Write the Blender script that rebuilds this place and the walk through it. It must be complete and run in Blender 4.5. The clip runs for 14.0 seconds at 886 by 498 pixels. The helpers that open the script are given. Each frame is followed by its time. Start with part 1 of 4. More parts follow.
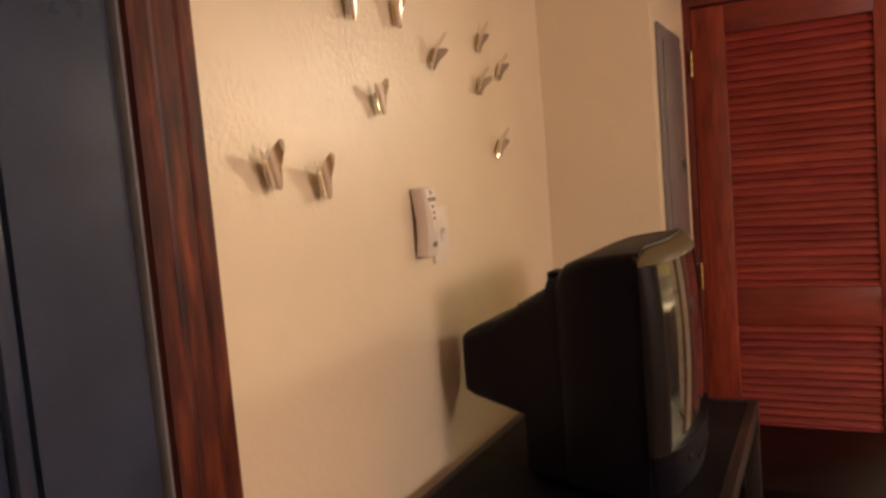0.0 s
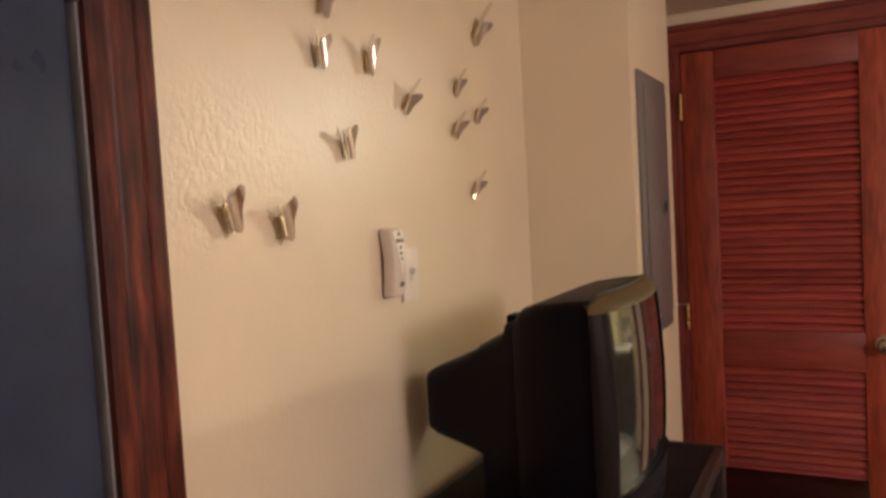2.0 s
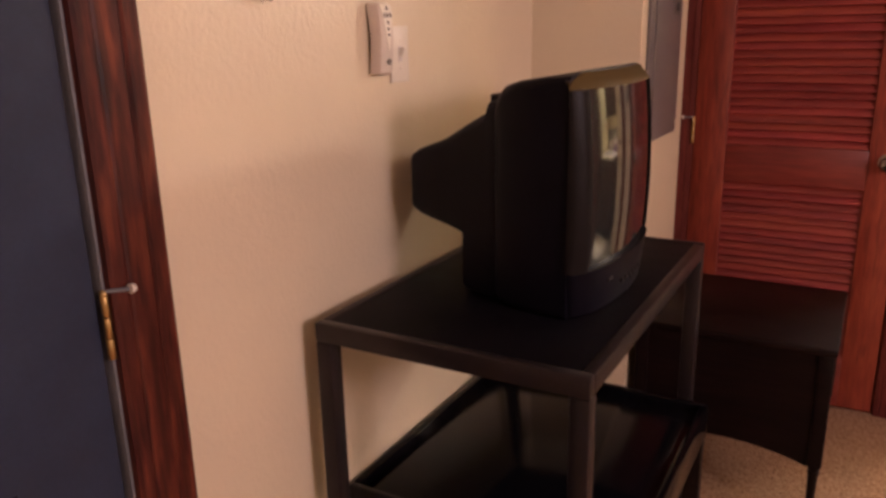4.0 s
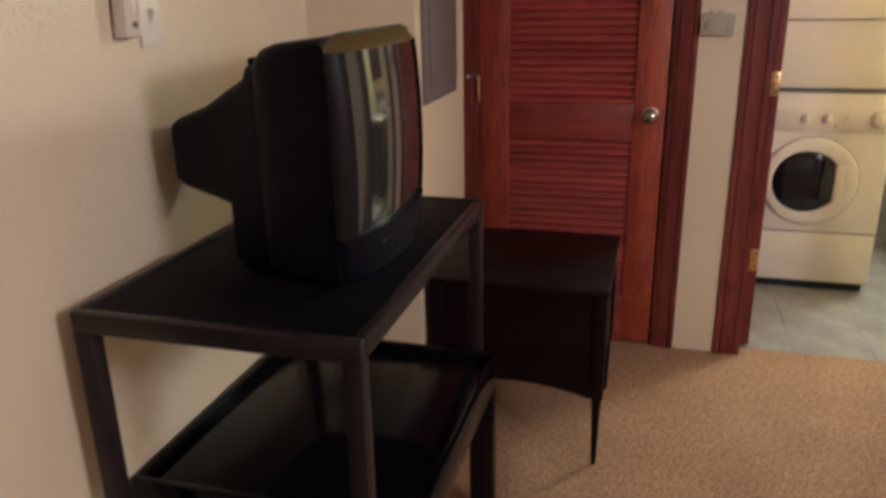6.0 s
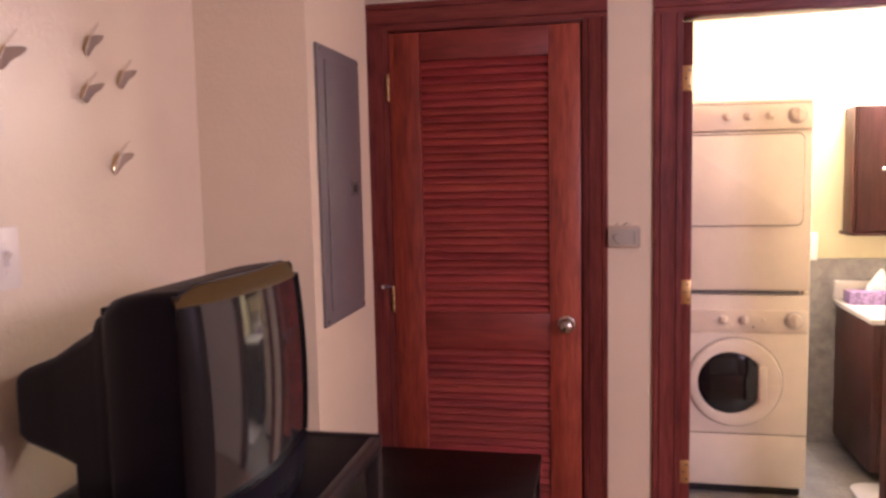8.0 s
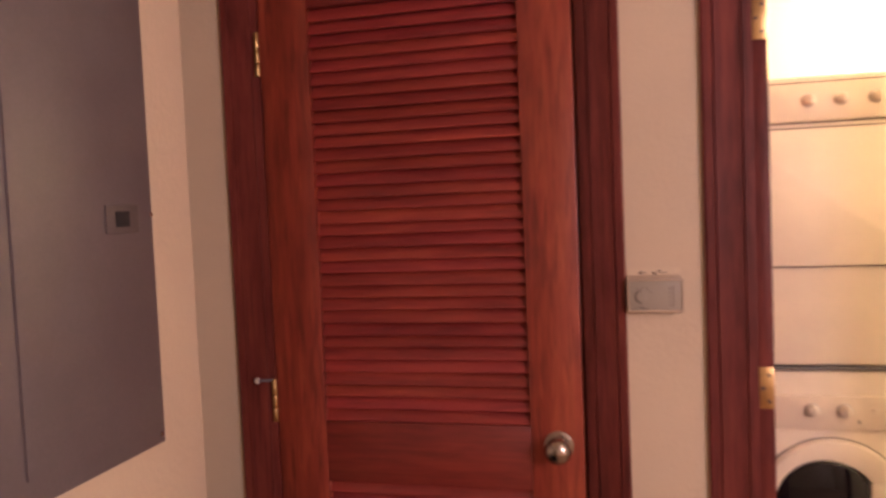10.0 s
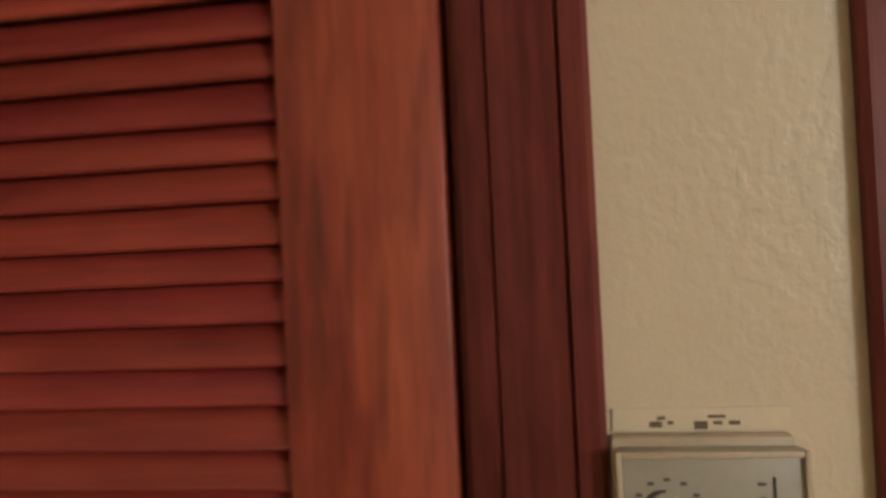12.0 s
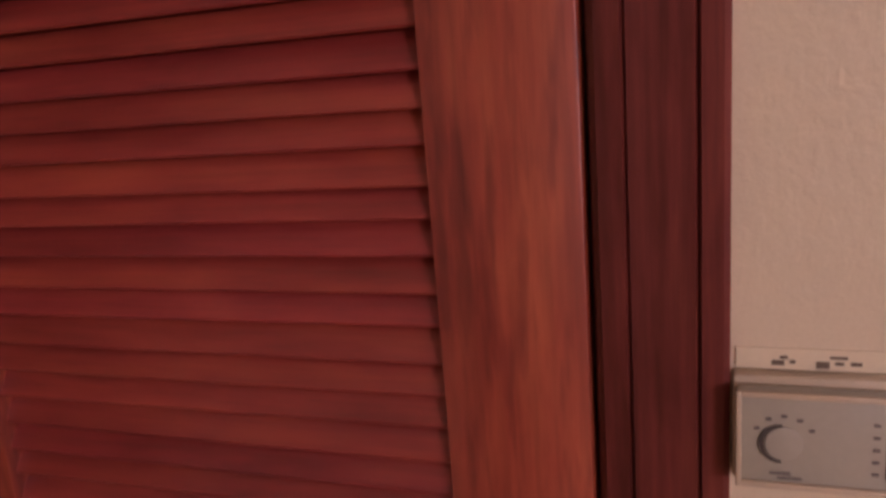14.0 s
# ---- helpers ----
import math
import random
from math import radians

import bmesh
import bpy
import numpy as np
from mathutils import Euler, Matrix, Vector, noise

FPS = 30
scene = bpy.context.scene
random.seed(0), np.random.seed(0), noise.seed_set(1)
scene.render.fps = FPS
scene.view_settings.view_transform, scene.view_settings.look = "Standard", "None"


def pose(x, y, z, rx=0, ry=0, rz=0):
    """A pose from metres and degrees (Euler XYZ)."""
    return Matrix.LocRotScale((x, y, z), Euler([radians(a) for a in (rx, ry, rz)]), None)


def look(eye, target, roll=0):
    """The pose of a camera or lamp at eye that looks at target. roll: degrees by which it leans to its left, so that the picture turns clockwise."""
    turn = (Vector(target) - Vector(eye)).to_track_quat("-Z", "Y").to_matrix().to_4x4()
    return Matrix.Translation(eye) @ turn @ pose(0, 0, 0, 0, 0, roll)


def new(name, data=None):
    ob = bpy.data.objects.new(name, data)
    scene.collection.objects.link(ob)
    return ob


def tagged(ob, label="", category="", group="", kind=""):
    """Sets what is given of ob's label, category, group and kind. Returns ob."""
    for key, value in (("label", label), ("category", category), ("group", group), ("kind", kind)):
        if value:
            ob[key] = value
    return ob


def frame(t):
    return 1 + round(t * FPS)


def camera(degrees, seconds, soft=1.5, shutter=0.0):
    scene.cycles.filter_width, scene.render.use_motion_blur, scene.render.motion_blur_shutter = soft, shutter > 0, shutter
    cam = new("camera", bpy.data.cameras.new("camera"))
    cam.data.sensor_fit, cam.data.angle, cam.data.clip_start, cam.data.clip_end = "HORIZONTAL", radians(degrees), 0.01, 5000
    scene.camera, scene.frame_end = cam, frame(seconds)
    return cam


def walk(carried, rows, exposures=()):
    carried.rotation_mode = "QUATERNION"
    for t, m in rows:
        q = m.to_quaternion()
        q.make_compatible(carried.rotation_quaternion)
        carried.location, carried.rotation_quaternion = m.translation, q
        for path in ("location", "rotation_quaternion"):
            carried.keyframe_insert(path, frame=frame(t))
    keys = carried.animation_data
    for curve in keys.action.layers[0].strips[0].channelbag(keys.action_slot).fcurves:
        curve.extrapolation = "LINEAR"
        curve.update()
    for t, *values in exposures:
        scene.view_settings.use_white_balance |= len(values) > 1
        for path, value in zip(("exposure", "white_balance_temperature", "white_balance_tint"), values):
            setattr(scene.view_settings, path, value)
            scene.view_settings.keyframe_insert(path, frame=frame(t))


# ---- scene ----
cam = camera(60.4, 14.0, soft=2.9, shutter=0.4)
PATH = [
    (0, (0.721, 0.461, 1.485), (-0.181, 2.237, 1.305), -4.7),
    (0.5, (0.717, 0.451, 1.48), (-0.193, 2.218, 1.261), -6.0),
    (1, (0.731, 0.451, 1.491), (-0.141, 2.238, 1.277), -5.0),
    (1.5, (0.789, 0.443, 1.487), (-0.126, 2.209, 1.273), -2.8),
    (2, (0.825, 0.468, 1.511), (-0.107, 2.234, 1.402), -3.2),
    (2.5, (0.883, 0.465, 1.517), (-0.141, 2.183, 1.489), -0.8),
    (3, (0.895, 0.481, 1.482), (-0.1, 2.206, 1.295), -0.7),
    (3.5, (0.888, 0.482, 1.435), (-0.097, 2.171, 1.016), -1.4),
    (3.7, (0.888, 0.477, 1.419), (-0.095, 2.151, 0.936), -1.2),
    (5.8, (0.956, 0.525, 1.407), (0.394, 2.313, 0.71), -1.5),
    (6, (0.968, 0.53, 1.414), (0.452, 2.35, 0.766), -1.1),
    (6.5, (1.014, 0.511, 1.465), (0.563, 2.396, 0.972), -0.3),
    (7, (1.023, 0.515, 1.498), (0.619, 2.451, 1.2), -0.9),
    (7.5, (1.064, 0.525, 1.498), (0.695, 2.479, 1.282), -1.1),
    (7.7, (1.057, 0.568, 1.504), (0.664, 2.519, 1.3), -1.0),
    (9.8, (1.079, 1.743, 1.474), (0.706, 3.705, 1.359), -2.6),
    (10, (1.097, 1.866, 1.467), (0.629, 3.808, 1.365), -2.4),
    (10.5, (1.086, 2.17, 1.474), (0.486, 4.073, 1.331), -0.1),
    (11, (1.098, 2.468, 1.447), (0.578, 4.396, 1.328), -1.4),
    (11.5, (1.089, 2.731, 1.455), (0.538, 4.653, 1.382), -1.7),
    (12, (1.072, 3.003, 1.425), (0.762, 4.979, 1.466), -2.6),
    (12.5, (1.036, 3.126, 1.408), (0.992, 5.125, 1.441), -1.3),
    (13, (1.061, 3.112, 1.414), (0.85, 5.099, 1.474), -1.4),
    (13.5, (1.065, 3.022, 1.468), (0.57, 4.956, 1.342), -2.9),
    (14, (1.075, 2.97, 1.523), (0.434, 4.814, 1.087), -4.5),
]
EXPOSURES = [(0.0, -0.08, 6150, 20), (1.3, -0.11, 5850, 18), (2.0, -0.07, 5400, 14), (2.5, 0.02, 5750, 34), (3.7, -0.07, 5850, 38), (5.8, -0.13, 4750, 8), (6.1, -0.12, 4780, 12),
             (6.5, 0.06, 5050, 42), (7.5, 0.15, 4900, 42), (9.8, 0.13, 5700, 42), (10.2, 0.10, 5700, 32), (10.6, 0.02, 5150, -1), (12.0, 0.02, 4880, -8),
             (12.7, 0.02, 4850, -8), (13.2, 0.06, 4980, 30), (14.0, -0.03, 5100, 32)]
walk(cam, [(t, look(eye, target, roll)) for t, eye, target, roll in PATH], EXPOSURES)

# ---- light ----
world = bpy.data.worlds.new("world")
scene.world = world
world.use_nodes = True
world.node_tree.nodes["Background"].inputs[0].default_value = (1.0, 0.72, 0.45, 1)
world.node_tree.nodes["Background"].inputs[1].default_value = 0.0


def lamp(name, kind, place, power, color, size, target=None):
    data = bpy.data.lights.new(name, kind)
    data.energy, data.color = power, color
    if kind == "AREA":
        data.shape, data.size = "DISK", size
    else:
        data.shadow_soft_size = size
    ob = new(name, data)
    ob.matrix_world = look(place, target) if target else Matrix.Translation(place)
    return ob


# main room light; its source is unseen, placed to suit the shadows
ROOM_LIGHT = (3.36, 0.64, 1.92)
lamp("unseen_room_light", "POINT", ROOM_LIGHT, 124, (1.0, 0.80, 0.675), 0.28)
BULBS = [(2.42, 4.93, 2.16), (2.58, 4.93, 2.16), (2.74, 4.93, 2.16)]
for b in BULBS:
    lamp("vanity_bulb_light", "POINT", (b[0], b[1] - 0.012, b[2]), 35, (1.0, 0.885, 0.62), 0.045)


# ---- materials ----
def nodes_of(name):
    m = bpy.data.materials.new(name)
    m.use_nodes = True
    t = m.node_tree
    return m, t, t.nodes["Principled BSDF"]


def link(t, a, b):
    t.links.new(a, b)


def noise_node(t, coord, scale, detail=4.0, rough=0.55, stretch=None):
    if stretch:
        mp = t.nodes.new("ShaderNodeMapping")
        mp.inputs["Scale"].default_value = stretch
        link(t, coord, mp.inputs["Vector"])
        coord = mp.outputs["Vector"]
    n = t.nodes.new("ShaderNodeTexNoise")
    n.inputs["Scale"].default_value = scale
    n.inputs["Detail"].default_value = detail
    n.inputs["Roughness"].default_value = rough
    link(t, coord, n.inputs["Vector"])
    return n.outputs["Fac"]


def ramp(t, fac, stops):
    r = t.nodes.new("ShaderNodeValToRGB")
    while len(r.color_ramp.elements) < len(stops):
        r.color_ramp.elements.new(0.5)
    for e, (p, c) in zip(r.color_ramp.elements, stops):
        e.position, e.color = p, (*c, 1) if len(c) == 3 else c
    link(t, fac, r.inputs["Fac"])
    return r.outputs["Color"]


def mix(t, fac, a, b, mode="MIX"):
    n = t.nodes.new("ShaderNodeMix")
    n.data_type, n.blend_type = "RGBA", mode
    for socket, v in ((n.inputs[0], fac), (n.inputs[6], a), (n.inputs[7], b)):
        if isinstance(v, (int, float)):
            socket.default_value = v
        elif isinstance(v, tuple):
            socket.default_value = (*v, 1)
        else:
            link(t, v, socket)
    return n.outputs[2]


def bump(t, p, height, strength, distance):
    b = t.nodes.new("ShaderNodeBump")
    b.inputs["Strength"].default_value, b.inputs["Distance"].default_value = strength, distance
    link(t, height, b.inputs["Height"])
    link(t, b.outputs["Normal"], p.inputs["Normal"])
    return b


def coords(t):
    return t.nodes.new("ShaderNodeTexCoord").outputs["Object"]


def scaled(c, k):
    return tuple(min(1, v * k) for v in c)


def plain(name, color, rough=0.5, metal=0.0, vary=0.15, fine=180, coarse=9, relief=0.0, coat=0.0, spec=0.5):
    """Painted, plastic or metal surface with mottling at two scales and worn gloss."""
    m, t, p = nodes_of(name)
    c = coords(t)
    big, small = noise_node(t, c, coarse), noise_node(t, c, fine, 3)
    col = ramp(t, big, [(0.3, scaled(color, 1 - vary)), (0.7, scaled(color, 1 + vary))])
    dark = ramp(t, small, [(0.35, scaled((1, 1, 1), 1 - vary * 0.8)), (0.65, (1, 1, 1))])
    link(t, mix(t, 1.0, col, dark, "MULTIPLY"), p.inputs["Base Color"])
    r = t.nodes.new("ShaderNodeMapRange")
    r.inputs["To Min"].default_value, r.inputs["To Max"].default_value = max(0.02, rough * 0.75), min(1, rough * 1.3)
    link(t, big, r.inputs["Value"])
    link(t, r.outputs[0], p.inputs["Roughness"])
    p.inputs["Metallic"].default_value = metal
    p.inputs["Coat Weight"].default_value = coat
    p.inputs["Specular IOR Level"].default_value = spec
    if relief:
        bump(t, p, small, 0.5, relief)
    return m


def wood(name, dark, mid, light, axis, rough=0.35, streak=1.0, varnish=0.3, spec=0.5, tints=((0.82, 0.80, 0.78), (1, 1, 1)), fleck=0.0):
    """Stained wood with grain along one axis, pores and a worn varnish."""
    m, t, p = nodes_of(name)
    c = coords(t)
    info = t.nodes.new("ShaderNodeObjectInfo")
    shift = t.nodes.new("ShaderNodeVectorMath")
    shift.operation = "MULTIPLY_ADD"
    shift.inputs[1].default_value = (1, 1, 1)
    comb = t.nodes.new("ShaderNodeVectorMath")
    comb.operation = "SCALE"
    comb.inputs[0].default_value = (7.3, 5.1, 9.7)
    link(t, info.outputs["Random"], comb.inputs["Scale"])
    link(t, c, shift.inputs[0])
    link(t, comb.outputs[0], shift.inputs[2])
    v = shift.outputs[0]
    along = {"x": (0.06, 1, 1), "y": (1, 0.06, 1), "z": (1, 1, 0.06)}[axis]
    wide = noise_node(t, v, 14, 5, 0.6, along)
    flame = noise_node(t, v, 52, 4, 0.55, tuple(a if a == 1 else 0.17 for a in along))
    blend = t.nodes.new("ShaderNodeMath")
    blend.operation = "MULTIPLY_ADD"
    blend.inputs[1].default_value = 0.5
    half = t.nodes.new("ShaderNodeMath")
    half.operation = "MULTIPLY"
    half.inputs[1].default_value = 0.5
    link(t, wide, half.inputs[0])
    link(t, flame, blend.inputs[0])
    link(t, half.outputs[0], blend.inputs[2])
    band = blend.outputs[0]
    grain = noise_node(t, v, 110, 6, 0.65, tuple(a if a == 1 else 0.035 for a in along))
    blotch = noise_node(t, v, 5, 3, 0.5, tuple(a if a == 1 else 0.35 for a in along))
    col = ramp(t, band, [(0.35, dark), (0.49, mid), (0.65, light)])
    g = ramp(t, grain, [(0.35, scaled((1, 1, 1), 1 - 0.5 * streak)), (0.6, (1, 1, 1))])
    col = mix(t, 1.0, col, g, "MULTIPLY")
    bl = ramp(t, blotch, [(0.3, (0.72, 0.70, 0.68)), (0.7, (1, 1, 1))])
    col = mix(t, 1.0, col, bl, "MULTIPLY")
    if fleck:
        spots = noise_node(t, v, 75, 3, 0.5, tuple(a if a == 1 else 0.13 for a in along))
        zone = noise_node(t, v, 9, 2, 0.5, tuple(a if a == 1 else 0.5 for a in along))
        both = t.nodes.new("ShaderNodeMath")
        both.operation = "MULTIPLY_ADD"
        both.inputs[1].default_value = 0.6
        link(t, zone, both.inputs[0])
        link(t, spots, both.inputs[2])
        f = ramp(t, both.outputs[0], [(0.84, (1, 1, 1)), (0.98, (1 - fleck, 1 - 1.25 * fleck, 1 - 0.9 * fleck))])
        col = mix(t, 1.0, col, f, "MULTIPLY")
    n = len(tints) - 1
    tint = ramp(t, info.outputs["Random"], [(i / n, c3) for i, c3 in enumerate(tints)])
    link(t, mix(t, 1.0, col, tint, "MULTIPLY"), p.inputs["Base Color"])
    r = t.nodes.new("ShaderNodeMapRange")
    r.inputs["To Min"].default_value, r.inputs["To Max"].default_value = rough * 0.75, rough * 1.35
    link(t, blotch, r.inputs["Value"])
    link(t, r.outputs[0], p.inputs["Roughness"])
    p.inputs["Coat Weight"].default_value, p.inputs["Coat Roughness"].default_value = varnish, 0.3
    p.inputs["Specular IOR Level"].default_value = spec
    bump(t, p, grain, 0.25, 0.0006)
    return m


def plaster(name, color, depth=0.0016, rough=0.4):
    """Painted wall with a hand-trowelled knockdown texture."""
    m, t, p = nodes_of(name)
    c = coords(t)
    warp = noise_node(t, c, 9, 3)
    add = t.nodes.new("ShaderNodeVectorMath")
    add.operation = "MULTIPLY_ADD"
    add.inputs[1].default_value = (0.035, 0.035, 0.035)
    link(t, warp, add.inputs[0])
    link(t, c, add.inputs[2])
    strokes = noise_node(t, add.outputs[0], 96, 3, 0.5, (1, 1, 0.75))
    patch = ramp(t, noise_node(t, c, 6, 3), [(0.38, (0.55, 0.55, 0.55)), (0.62, (1, 1, 1))])
    flat = mix(t, 1.0, ramp(t, strokes, [(0.40, (0, 0, 0)), (0.60, (1, 1, 1))]), patch, "MULTIPLY")
    grit = noise_node(t, c, 330, 3)
    height = mix(t, 0.16, flat, grit)
    stain = noise_node(t, c, 1.7, 5, 0.6)
    col = ramp(t, stain, [(0.3, scaled(color, 0.93)), (0.7, scaled(color, 1.04))])
    fine = ramp(t, grit, [(0.3, (0.95, 0.945, 0.93)), (0.7, (1, 1, 1))])
    link(t, mix(t, 1.0, col, fine, "MULTIPLY"), p.inputs["Base Color"])
    p.inputs["Roughness"].default_value = rough
    p.inputs["Specular IOR Level"].default_value = 0.38
    bump(t, p, height, 0.3, depth)
    return m


def emitter(name, color, strength):
    m, t, p = nodes_of(name)
    p.inputs["Base Color"].default_value = (*color, 1)
    p.inputs["Emission Color"].default_value = (*color, 1)
    p.inputs["Emission Strength"].default_value = strength
    return m


M_WALL = plaster("cream_wall_paint", (0.73, 0.63, 0.45), 0.0015, 0.34)
M_BATH = plaster("pale_yellow_bath_paint", (0.80, 0.73, 0.44), 0.0006)
M_CEIL = plaster("ceiling_paint", (0.72, 0.66, 0.56), 0.002, 0.7)
M_CLOSET = plaster("closet_paint", (0.45, 0.46, 0.45), 0.0006, 0.6)
M_DOOR_Z = wood("mahogany_upright", (0.25, 0.038, 0.021), (0.38, 0.067, 0.032), (0.52, 0.116, 0.046), "z", 0.36, 0.5, fleck=0.32)
M_SLAT = wood("mahogany_slat", (0.26, 0.036, 0.029), (0.37, 0.054, 0.039), (0.47, 0.083, 0.046), "x", 0.36, 0.4, 0.2, tints=((0.84, 0.76, 0.90), (0.98, 0.86, 1.0), (0.90, 0.93, 0.86), (1, 1, 0.92), (0.86, 0.80, 0.85)))
M_DOOR_X = wood("mahogany_level", (0.20, 0.030, 0.022), (0.285, 0.045, 0.030), (0.36, 0.067, 0.037), "x", 0.38, 0.4, 0.15)
M_TRIM_Z = wood("dark_trim_upright", (0.118, 0.023, 0.015), (0.212, 0.044, 0.033), (0.290, 0.070, 0.046), "z", 0.48, 0.6, 0.04, 0.25)
M_TRIM_X = wood("dark_trim_level", (0.118, 0.023, 0.015), (0.212, 0.044, 0.033), (0.290, 0.070, 0.046), "x", 0.40, 0.6, 0.08, 0.3)
M_RED_Z = wood("red_stained_trim", (0.045, 0.011, 0.009), (0.110, 0.024, 0.014), (0.27, 0.066, 0.028), "z", 0.46, 0.9, 0.04, 0.25, fleck=0.45)
M_RED_Y = wood("red_stained_trim_level", (0.050, 0.013, 0.010), (0.100, 0.023, 0.015), (0.205, 0.052, 0.027), "y", 0.40, 0.8, 0.08, 0.25)
M_ESPRESSO = wood("dark_stained_walnut", (0.0055, 0.0026, 0.0028), (0.010, 0.0045, 0.0046), (0.017, 0.0075, 0.007), "x", 0.40, 1.0, 0.03, 0.14)
M_VANITY = wood("cherry_cabinet", (0.050, 0.014, 0.012), (0.082, 0.023, 0.018), (0.115, 0.034, 0.024), "z", 0.40, 0.8, 0.1, 0.3)
M_BLUE = plain("slate_blue_door_paint", (0.026, 0.037, 0.069), 0.30, vary=0.12, relief=0.0003, spec=0.35)
M_STRIP = plain("grey_weather_strip", (0.17, 0.17, 0.18), 0.5)
M_BRASS = plain("brass", (0.62, 0.44, 0.18), 0.32, 1.0, 0.12)
M_NICKEL = plain("brushed_nickel", (0.55, 0.50, 0.43), 0.25, 1.0, 0.1)
M_CHROME = plain("chrome", (0.8, 0.8, 0.8), 0.1, 1.0, 0.05)
M_MIRROR = plain("silver_mirror_film", (0.80, 0.77, 0.74), 0.075, 1.0, 0.04, 400)
M_GOLDFOIL = plain("gold_film", (0.83, 0.62, 0.28), 0.2, 1.0, 0.1)
M_TV = plain("black_television_plastic", (0.0066, 0.0057, 0.0098), 0.42, vary=0.2, fine=700, relief=0.0003, spec=0.08)
M_BEZEL = plain("dark_bezel_plastic", (0.011, 0.009, 0.009), 0.36, vary=0.12, spec=0.1)
M_BEZEL_TOP = plain("bronze_bezel_plastic", (0.080, 0.050, 0.014), 0.5, vary=0.12, spec=0.05)
M_SCREEN = plain("dark_picture_tube_glass", (0.018, 0.020, 0.019), 0.085, vary=0.05, coat=0.6)
M_TUBE = plain("taupe_metal_tube", (0.022, 0.016, 0.0165), 0.32, 0.3, 0.2, spec=0.35)
M_BLACKTOP = plain("black_laminate", (0.0048, 0.0042, 0.0062), 0.45, vary=0.3, relief=0.0002, spec=0.05)
M_GLOSSBLACK = plain("black_lacquer", (0.003, 0.003, 0.0045), 0.14, vary=0.2, spec=0.14)
M_ENAMEL = plain("off_white_enamel", (0.79, 0.715, 0.61), 0.42, vary=0.03, spec=0.35)
M_ENAMEL2 = plain("cream_control_plastic", (0.77, 0.685, 0.57), 0.35, vary=0.03)
M_DARKGLASS = plain("dark_door_glass", (0.008, 0.008, 0.010), 0.08, vary=0.2, coat=0.1, spec=0.35)
M_RUBBER = plain("black_rubber", (0.02, 0.02, 0.02), 0.7)
M_WHITE = plain("white_plastic", (0.75, 0.69, 0.58), 0.38, vary=0.04)
M_REMOTE = plain("pale_grey_remote_plastic", (0.62, 0.54, 0.45), 0.42, vary=0.05)
M_KEY = plain("brown_grey_key_rubber", (0.16, 0.125, 0.10), 0.6)
# housing plastic with the light on its top put into the colour
M_TV_TOP = plain("lit_top_brown_black_plastic", (0.026, 0.019, 0.018), 0.55, vary=0.25, spec=0.2)
M_BUTTON = plain("grey_button_rubber", (0.13, 0.11, 0.10), 0.6)
M_STEEL = plain("grey_panel_steel", (0.172, 0.153, 0.154), 0.42, 0.15, 0.08, relief=0.0002)
M_THERMO = plain("grey_thermostat_plastic", (0.40, 0.375, 0.295), 0.42, vary=0.05)
M_PLATE = plain("tan_back_plate", (0.55, 0.45, 0.31), 0.5, vary=0.08)
M_INK = plain("dark_ink", (0.07, 0.06, 0.05), 0.6)
M_TAPE = plain("pale_paper_tape", (0.73, 0.63, 0.44), 0.5, vary=0.04)
M_COUNTER = plain("white_cultured_marble", (0.76, 0.72, 0.66), 0.2, vary=0.08, coarse=5)
M_PURPLE = plain("purple_printed_card", (0.42, 0.29, 0.54), 0.5, vary=0.55, coarse=60)
M_TISSUE = plain("white_tissue", (0.82, 0.80, 0.78), 0.9, vary=0.03)
M_MAT = plain("white_bath_mat", (0.68, 0.68, 0.70), 0.95, vary=0.1, fine=260, relief=0.003)
M_WIRE = plain("white_coated_wire", (0.62, 0.60, 0.57), 0.4)
M_GLOBE = emitter("lit_globe_glass", (1.0, 0.80, 0.55), 22)
# glow for the added globe lamp around the unseen room light
M_SHADE = emitter("added_lamp_glow", (1.0, 0.76, 0.56), 2.2)


def carpet_material():
    m, t, p = nodes_of("beige_cut_pile_carpet")
    c = coords(t)
    tuft = noise_node(t, c, 125, 5, 0.8)
    wear = noise_node(t, c, 3.2, 4)
    clump = noise_node(t, c, 55, 3, 0.65)
    col = ramp(t, tuft, [(0.37, (0.24, 0.142, 0.080)), (0.5, (0.47, 0.302, 0.182)), (0.63, (0.70, 0.478, 0.300))])
    tint = ramp(t, clump, [(0.36, (0.72, 0.67, 0.62)), (0.6, (1, 1, 1))])
    col = mix(t, 1.0, col, tint, "MULTIPLY")
    link(t, mix(t, 1.0, col, ramp(t, wear, [(0.3, (0.84, 0.82, 0.8)), (0.7, (1, 1, 1))]), "MULTIPLY"), p.inputs["Base Color"])
    p.inputs["Roughness"].default_value = 0.95
    p.inputs["Specular IOR Level"].default_value = 0.1
    bump(t, p, tuft, 0.7, 0.006)
    return m


